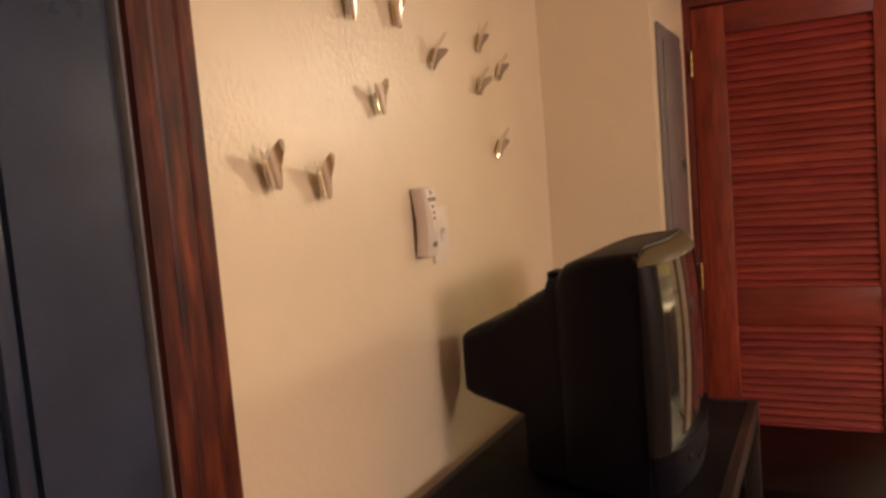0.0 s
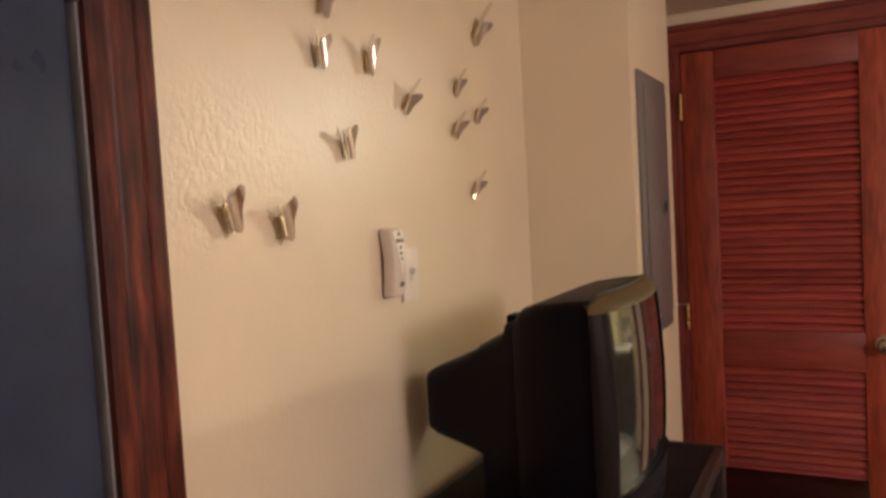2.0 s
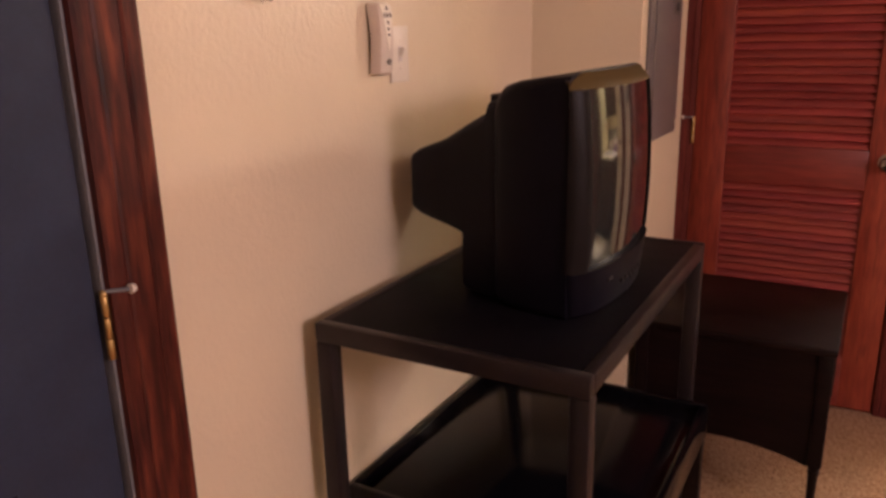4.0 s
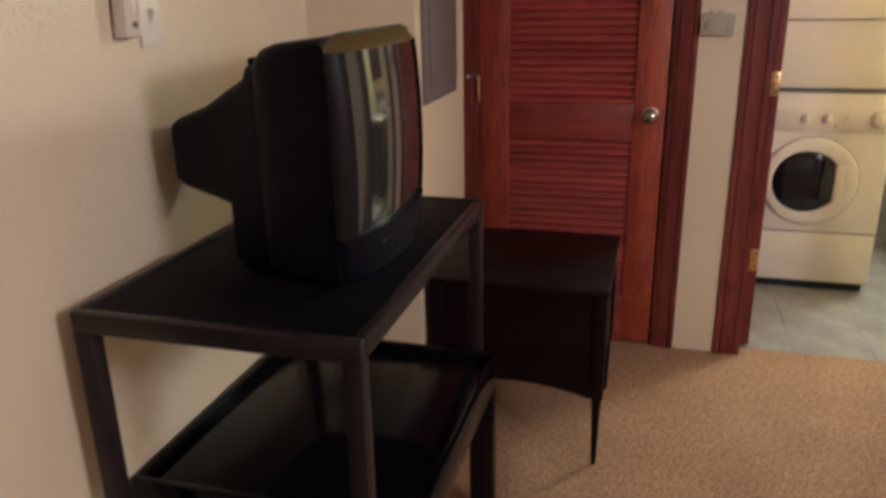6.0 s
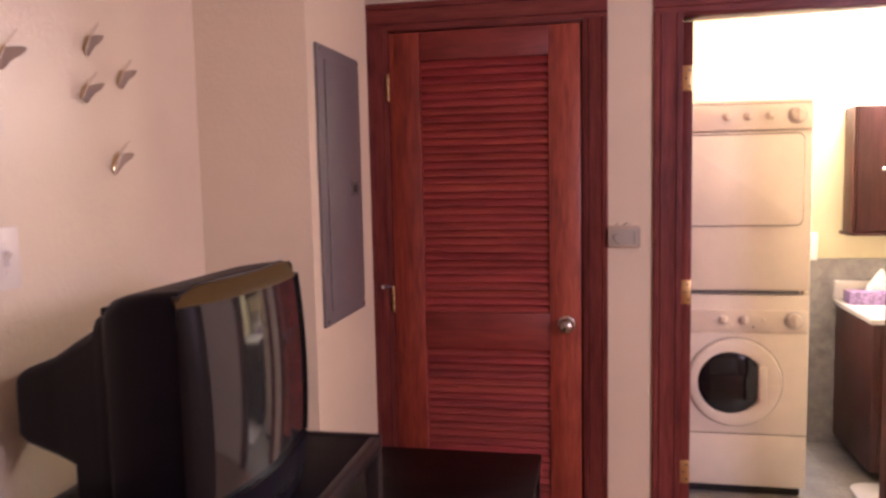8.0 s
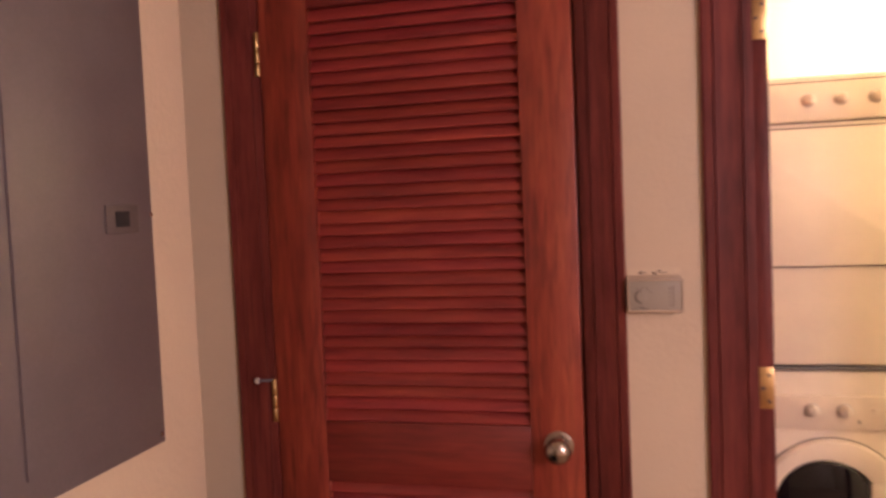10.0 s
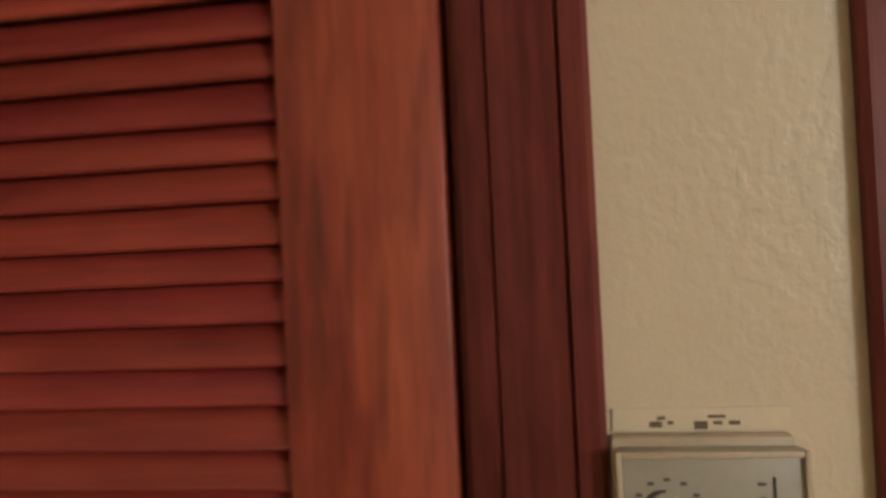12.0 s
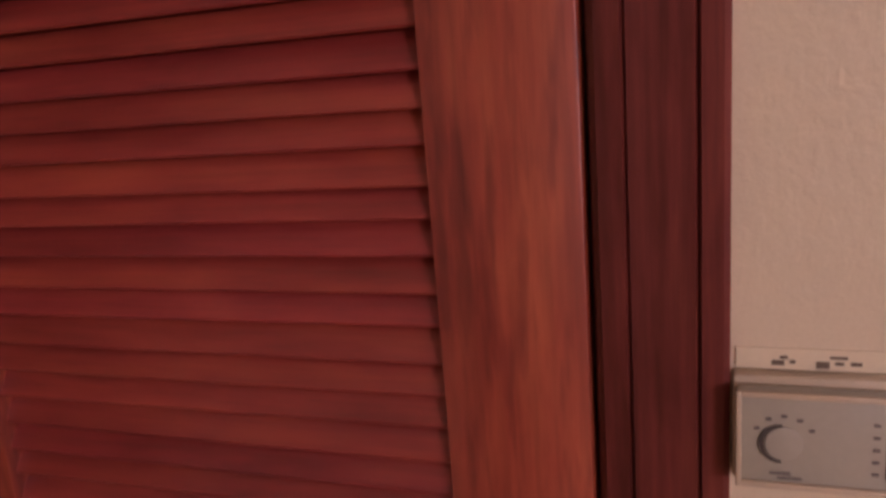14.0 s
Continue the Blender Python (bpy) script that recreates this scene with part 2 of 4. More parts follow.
def stone_material(name, a, b, c3, rough, scale):
    m, t, p = nodes_of(name)
    c = coords(t)
    info = t.nodes.new("ShaderNodeObjectInfo")
    big, small = noise_node(t, c, scale, 6, 0.65), noise_node(t, c, scale * 14, 4, 0.7)
    col = ramp(t, big, [(0.3, a), (0.5, b), (0.7, c3)])
    sp = ramp(t, small, [(0.35, (0.66, 0.66, 0.66)), (0.6, (1, 1, 1))])
    col = mix(t, 1.0, col, sp, "MULTIPLY")
    tint = ramp(t, info.outputs["Random"], [(0, (0.88, 0.88, 0.88)), (1, (1, 1, 1))])
    link(t, mix(t, 1.0, col, tint, "MULTIPLY"), p.inputs["Base Color"])
    p.inputs["Roughness"].default_value = rough
    return m


M_CARPET = carpet_material()
M_TILE = stone_material("grey_marbled_floor_tile", (0.25, 0.235, 0.215), (0.36, 0.345, 0.32), (0.46, 0.44, 0.405), 0.3, 7)
M_GROUT = plain("grey_grout", (0.34, 0.325, 0.30), 0.8)
M_SEAM = plain("shaded_brown_seam", (0.22, 0.175, 0.13), 0.7)
M_GREYWHITE = plain("pale_grey_plastic", (0.63, 0.58, 0.53), 0.4, vary=0.05)
M_PENCIL = plain("brown_pencil_marks", (0.17, 0.12, 0.08), 0.7)
M_WAINSCOT = stone_material("speckled_grey_stone", (0.26, 0.25, 0.24), (0.37, 0.36, 0.34), (0.48, 0.46, 0.43), 0.35, 18)


# ---- building helpers ----
BASE = {}


def bm_box(bm, x0, x1, y0, y1, z0, z1, bevel=0.0, seg=2):
    b = bmesh.new()
    bmesh.ops.create_cube(b, size=1, matrix=Matrix.Translation(((x0 + x1) / 2, (y0 + y1) / 2, (z0 + z1) / 2)) @ Matrix.Diagonal((x1 - x0, y1 - y0, z1 - z0, 1)))
    if bevel:
        bmesh.ops.bevel(b, geom=b.edges[:], offset=bevel, segments=seg, profile=0.5, affect="EDGES")
    join(bm, b)


def join(bm, other):
    me = bpy.data.meshes.new("tmp")
    other.to_mesh(me)
    other.free()
    bm.from_mesh(me)
    bpy.data.meshes.remove(me)


def bm_cyl(bm, a, b, r0, r1=None, seg=20, bevel=0.0):
    """A round bar from a to b."""
    r1 = r0 if r1 is None else r1
    a, b = Vector(a), Vector(b)
    d = b - a
    o = bmesh.new()
    m = Matrix.Translation((a + b) / 2) @ d.to_track_quat("Z", "Y").to_matrix().to_4x4()
    bmesh.ops.create_cone(o, cap_ends=True, segments=seg, radius1=r0, radius2=r1, depth=d.length, matrix=m)
    if bevel:
        caps = [e for e in o.edges if any(len(f.verts) > 4 for f in e.link_faces)]
        bmesh.ops.bevel(o, geom=caps, offset=bevel, segments=2, profile=0.5, affect="EDGES")
    join(bm, o)


def bm_sphere(bm, c, r, stretch=(1, 1, 1), seg=20):
    o = bmesh.new()
    bmesh.ops.create_uvsphere(o, u_segments=seg, v_segments=seg // 2, radius=r, matrix=Matrix.Translation(c) @ Matrix.Diagonal((*stretch, 1)))
    join(bm, o)


def bm_prism(bm, outline, axis, lo, hi, bevel=0.0):
    """A solid from an outline of pairs, pushed along an axis: pairs are (y, z), (x, z) or (x, y)."""
    o = bmesh.new()

    def at(p, h):
        return {"x": (h, p[0], p[1]), "y": (p[0], h, p[1]), "z": (p[0], p[1], h)}[axis]
    n = len(outline)
    low, high = [o.verts.new(at(p, lo)) for p in outline], [o.verts.new(at(p, hi)) for p in outline]
    o.faces.new(low), o.faces.new(high)
    for i in range(n):
        o.faces.new((low[i], low[(i + 1) % n], high[(i + 1) % n], high[i]))
    bmesh.ops.recalc_face_normals(o, faces=o.faces[:])
    if bevel:
        bmesh.ops.bevel(o, geom=o.edges[:], offset=bevel, segments=2, profile=0.5, affect="EDGES")
    join(bm, o)


def bm_loft(bm, rings, cap=True):
    """Skin over rings of equally many points."""
    o = bmesh.new()
    vs = [[o.verts.new(p) for p in r] for r in rings]
    n = len(vs[0])
    for a, b in zip(vs, vs[1:]):
        for i in range(n):
            o.faces.new((a[i], a[(i + 1) % n], b[(i + 1) % n], b[i]))
    if cap:
        o.faces.new(vs[0]), o.faces.new(vs[-1])
    bmesh.ops.recalc_face_normals(o, faces=o.faces[:])
    join(bm, o)


def thing(name, base, label="", category="", group="", kind=""):
    ob = new(name)
    ob.empty_display_size = 0.05
    ob.location = base
    BASE[ob] = Vector(base)
    return tagged(ob, label, category, group, kind)


def part(name, bm, material, parent=None, label="", smooth=30):
    me = bpy.data.meshes.new(name)
    if parent is not None:
        bmesh.ops.translate(bm, verts=bm.verts[:], vec=-BASE[parent])
    bm.to_mesh(me)
    bm.free()
    me.materials.append(material)
    if smooth:
        me.shade_smooth()
        me.set_sharp_from_angle(angle=radians(smooth))
    ob = new(name, me)
    if parent is not None:
        ob.parent = parent
        BASE[ob] = BASE[parent]
    else:
        BASE[ob] = Vector((0, 0, 0))
    if label:
        ob["label"] = label
    return ob


def box_part(name, dims, material, parent=None, label="", bevel=0.003):
    bm = bmesh.new()
    bm_box(bm, *dims, bevel)
    return part(name, bm, material, parent, label)


def solid(name, boxes, material, label, kind="structure", bevel=0.0):
    bm = bmesh.new()
    for d in boxes:
        bm_box(bm, *d, bevel)
    return tagged(part(name, bm, material), label, kind=kind)


def repeat(mesh_owner, name, location, parent, rotation=(0, 0, 0)):
    """Another object on the same mesh, placed inside its parent."""
    ob = new(name, mesh_owner.data)
    ob.parent = parent
    ob.location, ob.rotation_euler = Vector(location) - BASE[parent], rotation
    return ob


# ---- structure ----
X_FAR, Y_BACK, CEIL = 3.7, -2.2, 2.44
DOOR_Y = 3.5
solid("floor", [(-0.15, X_FAR + 0.15, Y_BACK - 0.15, 3.565, -0.1, 0.0)], M_CARPET, "beige cut pile carpet floor")
solid("floor_bath", [(1.26, 3.1, 3.565, 5.25, -0.1, -0.003)], M_GROUT, "grey tiled bathroom floor with recessed joints")
solid("floor_closet", [(-0.15, 1.26, 3.565, 4.4, -0.1, 0.0)], M_CARPET, "carpeted closet floor")
solid("wall_west", [(-0.15, 0, 1.115, 3.5, 0, CEIL), (-0.15, 0, Y_BACK, 0.205, 0, CEIL), (-0.15, 0, 0.205, 1.115, 2.06, CEIL)], M_WALL, "cream textured plaster wall with a door opening")
solid("wall_chase", [(0, 0.317, 2.585, 3.125, 0, 2.192)], M_WALL, "cream boxed-out wall section holding a breaker panel")
solid("wall_north", [(-0.15, 0.272, 3.5, 3.61, 0, CEIL), (0.272, 1.015, 3.5, 3.61, 2.06, CEIL), (1.015, 1.335, 3.5, 3.61, 0, CEIL),
                     (1.335, 2.078, 3.5, 3.61, 2.06, CEIL), (2.078, X_FAR, 3.5, 3.61, 0, CEIL)], M_WALL, "cream textured plaster wall with two doorways")
solid("wall_east", [(X_FAR, X_FAR + 0.15, Y_BACK, 3.61, 0, CEIL)], M_WALL, "plain cream plaster wall")
solid("wall_south", [(-0.15, X_FAR + 0.15, Y_BACK - 0.15, Y_BACK, 0, CEIL)], M_WALL, "plain cream plaster wall")
solid("ceiling", [(-0.15, X_FAR + 0.15, Y_BACK - 0.15, 3.61, CEIL, CEIL + 0.1)], M_CEIL, "off-white textured ceiling")
solid("ceiling_soffit", [(0.0, 0.632, 2.585, 3.5, 2.192, CEIL)], M_CEIL, "lowered off-white ceiling box above the closet door")
solid("wall_bath_north", [(1.26, 3.1, 5.1, 5.25, 0, CEIL)], M_BATH, "pale yellow bathroom wall")
solid("wall_bath_west", [(1.26, 1.30, 3.61, 5.1, 0, CEIL)], M_BATH, "pale yellow bathroom side wall")
solid("wall_bath_east", [(2.95, 3.1, 3.61, 5.1, 0, CEIL)], M_BATH, "pale yellow bathroom side wall")
solid("ceiling_bath", [(1.26, 3.1, 3.61, 5.25, CEIL, CEIL + 0.1)], M_CEIL, "off-white bathroom ceiling")
solid("wainscot", [(1.30, 2.95, 5.084, 5.1, 0, 1.02)], M_WAINSCOT, "speckled grey stone wainscot behind the laundry machines")
solid("wall_closet_north", [(-0.15, 1.26, 4.3, 4.4, 0, CEIL)], M_CLOSET, "grey painted closet wall")
solid("wall_closet_west", [(-0.15, 0.0, 3.61, 4.3, 0, CEIL)], M_CLOSET, "grey painted closet wall")
solid("wall_closet_east", [(1.22, 1.26, 3.61, 4.3, 0, CEIL)], M_CLOSET, "grey painted closet wall")
solid("ceiling_closet", [(-0.15, 1.26, 3.61, 4.4, CEIL, CEIL + 0.1)], M_CLOSET, "grey closet ceiling")


# ---- door casings ----
def casing_leg(name, x0, x1, y_face, z0, z1, material, parent, mirror=False):
    """Upright moulded casing with two beads; the thicker bead lies on the outside."""
    w = x1 - x0
    prof = [(0, 0), (0, 0.0040), (0.20, 0.0062), (0.222, 0.0030), (0.244, 0.0066), (0.48, 0.0070), (0.745, 0.0105), (0.768, 0.0066), (0.79, 0.0120), (0.95, 0.0130), (1.0, 0.010), (1.0, 0)]
    pts = [((x1 - u * w) if mirror else (x0 + u * w), y_face - d) for u, d in prof]
    bm = bmesh.new()
    bm_prism(bm, pts, "z", z0, z1)
    return part(name, bm, material, parent, smooth=20)


def casing_head(name, x0, x1, y_face, z0, z1, material, parent):
    h = z1 - z0
    prof = [(0, 0), (0, 0.0040), (0.20, 0.0062), (0.222, 0.0030), (0.244, 0.0066), (0.48, 0.0070), (0.745, 0.0105), (0.768, 0.0066), (0.79, 0.0120), (0.95, 0.0130), (1.0, 0.010), (1.0, 0)]
    bm = bmesh.new()
    bm_prism(bm, [(y_face - d - 0.001, z0 + u * h) for u, d in prof], "x", x0, x1)
    return part(name, bm, material, parent, smooth=20)


trim = thing("trim", (0.64, 3.5, 0), "dark stained wood casing around the louvered closet door", kind="structure")
casing_leg("casing_side", 0.195, 0.2868, 3.5, 0.0, 2.052, M_TRIM_Z, trim, True)
casing_leg("casing_side", 1.008, 1.094, 3.5, 0.0, 2.052, M_TRIM_Z, trim)
casing_head("casing_head", 0.195, 1.094, 3.5, 2.052, 2.150, M_TRIM_X, trim)
box_part("jamb", (0.272, 0.285, 3.502, 3.61, 0, 2.047), M_TRIM_Z, trim, bevel=0.001)
box_part("jamb", (1.003, 1.015, 3.502, 3.61, 0, 2.047), M_TRIM_Z, trim, bevel=0.001)
box_part("jamb_head", (0.285, 1.003, 3.502, 3.61, 2.047, 2.06), M_TRIM_X, trim, bevel=0.001)
box_part("door_stop", (0.985, 1.003, 3.532, 3.546, 0, 2.047), M_TRIM_Z, trim, bevel=0.001)

trim_bath = thing("trim_bath", (1.7, 3.5, 0), "dark stained wood casing and jamb around the bathroom doorway", kind="structure")
casing_leg("casing_side", 1.252, 1.352, 3.5, 0.0, 2.052, M_TRIM_Z, trim_bath, True)
casing_leg("casing_side", 2.068, 2.164, 3.5, 0.0, 2.052, M_TRIM_Z, trim_bath)
casing_head("casing_head", 1.252, 2.164, 3.5, 2.052, 2.150, M_TRIM_X, trim_bath)
box_part("jamb", (1.335, 1.3525, 3.502, 3.612, 0, 2.042), M_TRIM_Z, trim_bath, bevel=0.002)
box_part("jamb", (2.060, 2.078, 3.502, 3.612, 0, 2.042), M_TRIM_Z, trim_bath, bevel=0.002)
box_part("jamb_head", (1.3525, 2.060, 3.502, 3.612, 2.042, 2.06), M_TRIM_X, trim_bath, bevel=0.002)
box_part("door_stop", (2.054, 2.060, 3.525, 3.560, 0, 2.042), M_TRIM_Z, trim_bath, bevel=0.002)


bath_door = thing("door_3", (1.375, 3.9, 0.01), "dark red wooden bathroom door standing fully open, edge on", kind="structure")
box_part("slab", (1.357, 1.3945, 3.578, 4.238, 0.012, 2.036), M_TRIM_Z, bath_door, bevel=0.002)


def edge_hinge(z):
    bm = bmesh.new()
    bm_box(bm, 1.3585, 1.3935, 3.5755, 3.5778, z, z + 0.089, 0.0008)
    leaf = part("hinge", bm, M_BRASS, bath_door, "brass hinge leaf")
    for k, dx in ((0.016, 0.006), (0.044, -0.006), (0.072, 0.006)):
        bm = bmesh.new()
        bm_cyl(bm, (1.377 + dx, 3.5757, z + k), (1.377 + dx, 3.5742, z + k), 0.0040, seg=10)
        part("screw", bm, M_BUTTON, leaf)
    bm = bmesh.new()
    bm_cyl(bm, (1.3555, 3.573, z), (1.3555, 3.573, z + 0.089), 0.0055, seg=12)
    part("knuckle", bm, M_BRASS, leaf)


for z in (1.793, 1.017, 0.333):
    edge_hinge(z)


# ---- louvered closet door ----
door = thing("door_1", (0.643, 3.51, 0.01), "closed reddish mahogany louvered closet door", kind="structure")
DX0, DX1, DYF, DYB = 0.289, 0.998, 3.495, 3.530
SX0, SX1 = 0.408, 0.884
box_part("stile", (DX0, SX0, DYF, DYB, 0.012, 2.04), M_DOOR_Z, door, bevel=0.002)
box_part("stile", (SX1, DX1, DYF, DYB, 0.012, 2.04), M_DOOR_Z, door, bevel=0.002)
box_part("top_rail", (SX0, SX1, DYF, DYB, 1.935, 2.04), M_DOOR_X, door, bevel=0.002)
box_part("middle_rail", (SX0, SX1, DYF, DYB, 0.848, 0.989), M_DOOR_X, door, bevel=0.002)
box_part("bottom_rail", (SX0, SX1, DYF, DYB, 0.012, 0.21), M_DOOR_X, door, bevel=0.002)


def louver_mesh():
    """A flat slat with rounded noses, its lower edge to the front."""
    bm = bmesh.new()
    half, thick = 0.0150, 0.0032
    prof = [(half + thick * math.cos(radians(a)), thick * math.sin(radians(a))) for a in range(-90, 91, 45)]
    prof += [(-half - thick * math.cos(radians(a)), -thick * math.sin(radians(a))) for a in range(-90, 91, 45)]
    t = radians(60)
    pts = [(3.514 + u * math.cos(t) - v * math.sin(t), u * math.sin(t) + v * math.cos(t)) for u, v in prof]
    bm_prism(bm, pts, "x", SX0 - 0.004, SX1 + 0.004)
    return bm


first = None
rng = random.Random(4)
for z0, z1 in ((0.989, 1.935), (0.21, 0.848)):
    count = round((z1 - z0) / 0.0287)
    step = (z1 - z0) / count
    for i in range(count):
        z = z0 + (i + 0.5) * step
        if first is None:
            bm = louver_mesh()
            bmesh.ops.translate(bm, verts=bm.verts[:], vec=(0, -3.514, 0))
            me = bpy.data.meshes.new("slat")
            bm.to_mesh(me)
            bm.free()
            me.materials.append(M_SLAT)
            me.shade_smooth()
            me.set_sharp_from_angle(angle=radians(40))
            first = new("slat", me)
            first.parent = door
            s = first
        else:
            s = new("slat", first.data)
            s.parent = door
        s.location = Vector((0, 3.514, z)) - BASE[door]
        s.rotation_euler = (radians(rng.uniform(-5.5, 4.0)), radians(rng.uniform(-0.12, 0.12)), 0)
bm = bmesh.new()
bm_cyl(bm, (0.945, 3.4955, 0.95), (0.945, 3.489, 0.95), 0.032, seg=28, bevel=0.003)
bm_cyl(bm, (0.945, 3.490, 0.95), (0.945, 3.462, 0.95), 0.011, 0.013, seg=20)
bm_sphere(bm, (0.945, 3.448, 0.95), 0.028, (1, 0.72, 1), 28)
part("knob", bm, M_NICKEL, door, "round brushed nickel knob")


def door_hinge(parent, z, at, out, stop, reach=(0.034, 0.012)):
    """Butt hinge with a round knuckle; out points into the room. stop adds a pin-mounted doorstop."""
    bm = bmesh.new()
    for k in range(3):
        bm_cyl(bm, (at[0], at[1], z + 0.003 + k * 0.031), (at[0], at[1], z + 0.003 + k * 0.031 + 0.0295), 0.0058, seg=14, bevel=0.0008)
    bm_sphere(bm, (at[0], at[1], z + 0.098), 0.0062, seg=12)
    h = part("hinge", bm, M_BRASS, parent, "brass butt hinge")
    if stop:
        side = Vector((-out[1], out[0], 0)) * stop
        o = Vector((at[0], at[1], z + 0.101))
        bm = bmesh.new()
        bm_cyl(bm, o, o + side * reach[0] + Vector(out) * reach[1], 0.0032, seg=10)
        arm = part("stop_arm", bm, M_STRIP, h, "dull grey doorstop arm")
        bm = bmesh.new()
        e = o + side * reach[0] + Vector(out) * reach[1]
        bm_cyl(bm, e, e + side * 0.008, 0.0075, 0.0060, seg=14, bevel=0.001)
        part("stop_tip", bm, M_WHITE, h, "white rubber doorstop tip")


door_hinge(door, 1.788, (0.2865, 3.4885), (0, -1, 0), 0)
door_hinge(door, 0.985, (0.2865, 3.4885), (0, -1, 0), -1)
door_hinge(door, 0.24, (0.2865, 3.4885), (0, -1, 0), 0)

# ---- blue entry door ----
blue = thing("door_2", (-0.02, 0.66, 0.01), "closed slate blue painted panel door", kind="structure")
bm = bmesh.new()
for d in ((-0.045, -0.006, 0.222, 0.37, 0.012, 2.04), (-0.045, -0.006, 0.945, 1.0935, 0.012, 2.04), (-0.045, -0.006, 0.37, 0.945, 1.90, 2.04),
          (-0.045, -0.006, 0.37, 0.945, 0.86, 1.02), (-0.045, -0.006, 0.37, 0.945, 0.012, 0.24)):
    bm_box(bm, *d, 0.0)
part("door_frame", bm, M_BLUE, blue)
for z0, z1 in ((1.02, 1.90), (0.24, 0.86)):
    bm = bmesh.new()
    bm_box(bm, -0.040, -0.020, 0.37, 0.945, z0, z1)
    pan = part("panel", bm, M_BLUE, blue)
    bm = bmesh.new()
    for a, b, c, d in ((0.377, 0.398, z0 + 0.007, z1 - 0.007), (0.917, 0.938, z0 + 0.007, z1 - 0.007), (0.398, 0.917, z0 + 0.007, z0 + 0.028), (0.398, 0.917, z1 - 0.028, z1 - 0.007)):
        bm_box(bm, -0.020, -0.002, a, b, c, d, 0.006)
    part("moulding", bm, M_BLUE, pan)
box_part("jamb_strip", (-0.04, -0.001, 1.1035, 1.1085, 0, 2.05), M_STRIP, blue, "pale grey weather strip", bevel=0.0015)
box_part("seal", (-0.054, -0.046, 1.084, 1.1088, 0, 2.05), M_RUBBER, blue, "black rubber seal in the gap", bevel=0.001)
door_hinge(blue, 1.785, (0.004, 1.1005), (1, 0, 0), 0)
door_hinge(blue, 0.985, (0.004, 1.1005), (1, 0, 0), 1, (0.026, 0.022))
trim_blue = thing("trim_entry", (0, 0.66, 0), "red-brown stained wood casing around the blue door", kind="structure")


def casing_y(y0, y1, flip):
    prof = [(0, 0), (0, 0.009), (0.06, 0.013), (0.24, 0.0145), (0.28, 0.013), (0.32, 0.015), (0.66, 0.0165), (0.70, 0.0145), (0.74, 0.018), (0.94, 0.019), (1.0, 0.015), (1.0, 0)]
    w = y1 - y0
    bm = bmesh.new()
    bm_prism(bm, [(d, (y1 - u * w) if flip else (y0 + u * w)) for u, d in prof], "z", 0, 2.055)
    return part("casing_side", bm, M_RED_Z, trim_blue, smooth=20)


casing_y(1.109, 1.206, False)
casing_y(0.118, 0.210, True)
bm = bmesh.new()
bm_box(bm, 0.0, 0.018, 0.118, 1.206, 2.055, 2.15, 0.003)
part("casing_head", bm, M_RED_Y, trim_blue)
box_part("jamb", (-0.15, 0.0, 1.109, 1.115, 0, 2.05), M_RED_Z, trim_blue, bevel=0.001)
box_part("jamb", (-0.15, 0.0, 0.205, 0.218, 0, 2.05), M_RED_Z, trim_blue, bevel=0.001)
box_part("jamb_head", (-0.15, 0.0, 0.218, 1.109, 2.045, 2.06), M_RED_Y, trim_blue, bevel=0.001)


# ---- breaker panel ----
panel = thing("breaker_panel", (0.317, 2.82, 1.095), "grey steel electrical breaker panel with closed door on the wall", "breaker panel")
bm = bmesh.new()
bm_box(bm, 0.3175, 0.327, 2.638, 2.994, 1.095, 1.868, 0.002)
cover = part("cover", bm, M_STEEL, panel)
bm = bmesh.new()
bm_box(bm, 0.3272, 0.3315, 2.686, 2.983, 1.135, 1.830, 0.0015)
pd = part("door", bm, M_STEEL, panel)
box_part("latch_plate", (0.3316, 0.335, 2.868, 2.945, 1.452, 1.496), M_BUTTON, pd, "dark recessed latch", bevel=0.001)
box_part("latch_slide", (0.3352, 0.338, 2.888, 2.920, 1.462, 1.486), M_RUBBER, pd, "black slide catch", bevel=0.001)
for y, z in ((2.655, 1.11), (2.984, 1.11), (2.655, 1.855), (2.984, 1.855), (2.989, 1.48)):
    bm = bmesh.new()
    bm_cyl(bm, (0.3268, y, z), (0.329, y, z), 0.0045, seg=12, bevel=0.0008)
    part("screw", bm, M_NICKEL, cover)

# ---- thermostat ----
th = thing("thermostat", (1.15, 3.5, 1.24), "grey dial wall thermostat on a tan back plate", "thermostat")
bm = bmesh.new()
bm_box(bm, 1.0955, 1.204, 3.486, 3.4995, 1.236, 1.3135, 0.003)
part("back_plate", bm, M_PLATE, th, "tan plastic back plate")
bm = bmesh.new()
bm_box(bm, 1.097, 1.208, 3.472, 3.4862, 1.240, 1.3085, 0.004)
body = part("body", bm, M_THERMO, th)
bm = bmesh.new()
for d in ((1.097, 1.1005, 1.240, 1.3085), (1.204, 1.208, 1.240, 1.3085), (1.1005, 1.204, 1.240, 1.2445), (1.1005, 1.204, 1.3045, 1.3085)):
    bm_box(bm, d[0], d[1], 3.4685, 3.4722, d[2], d[3], 0.001)
part("rim", bm, M_PLATE, body, "pale raised rim")
DC = Vector((1.1265, 3.4715, 1.272))
bm = bmesh.new()
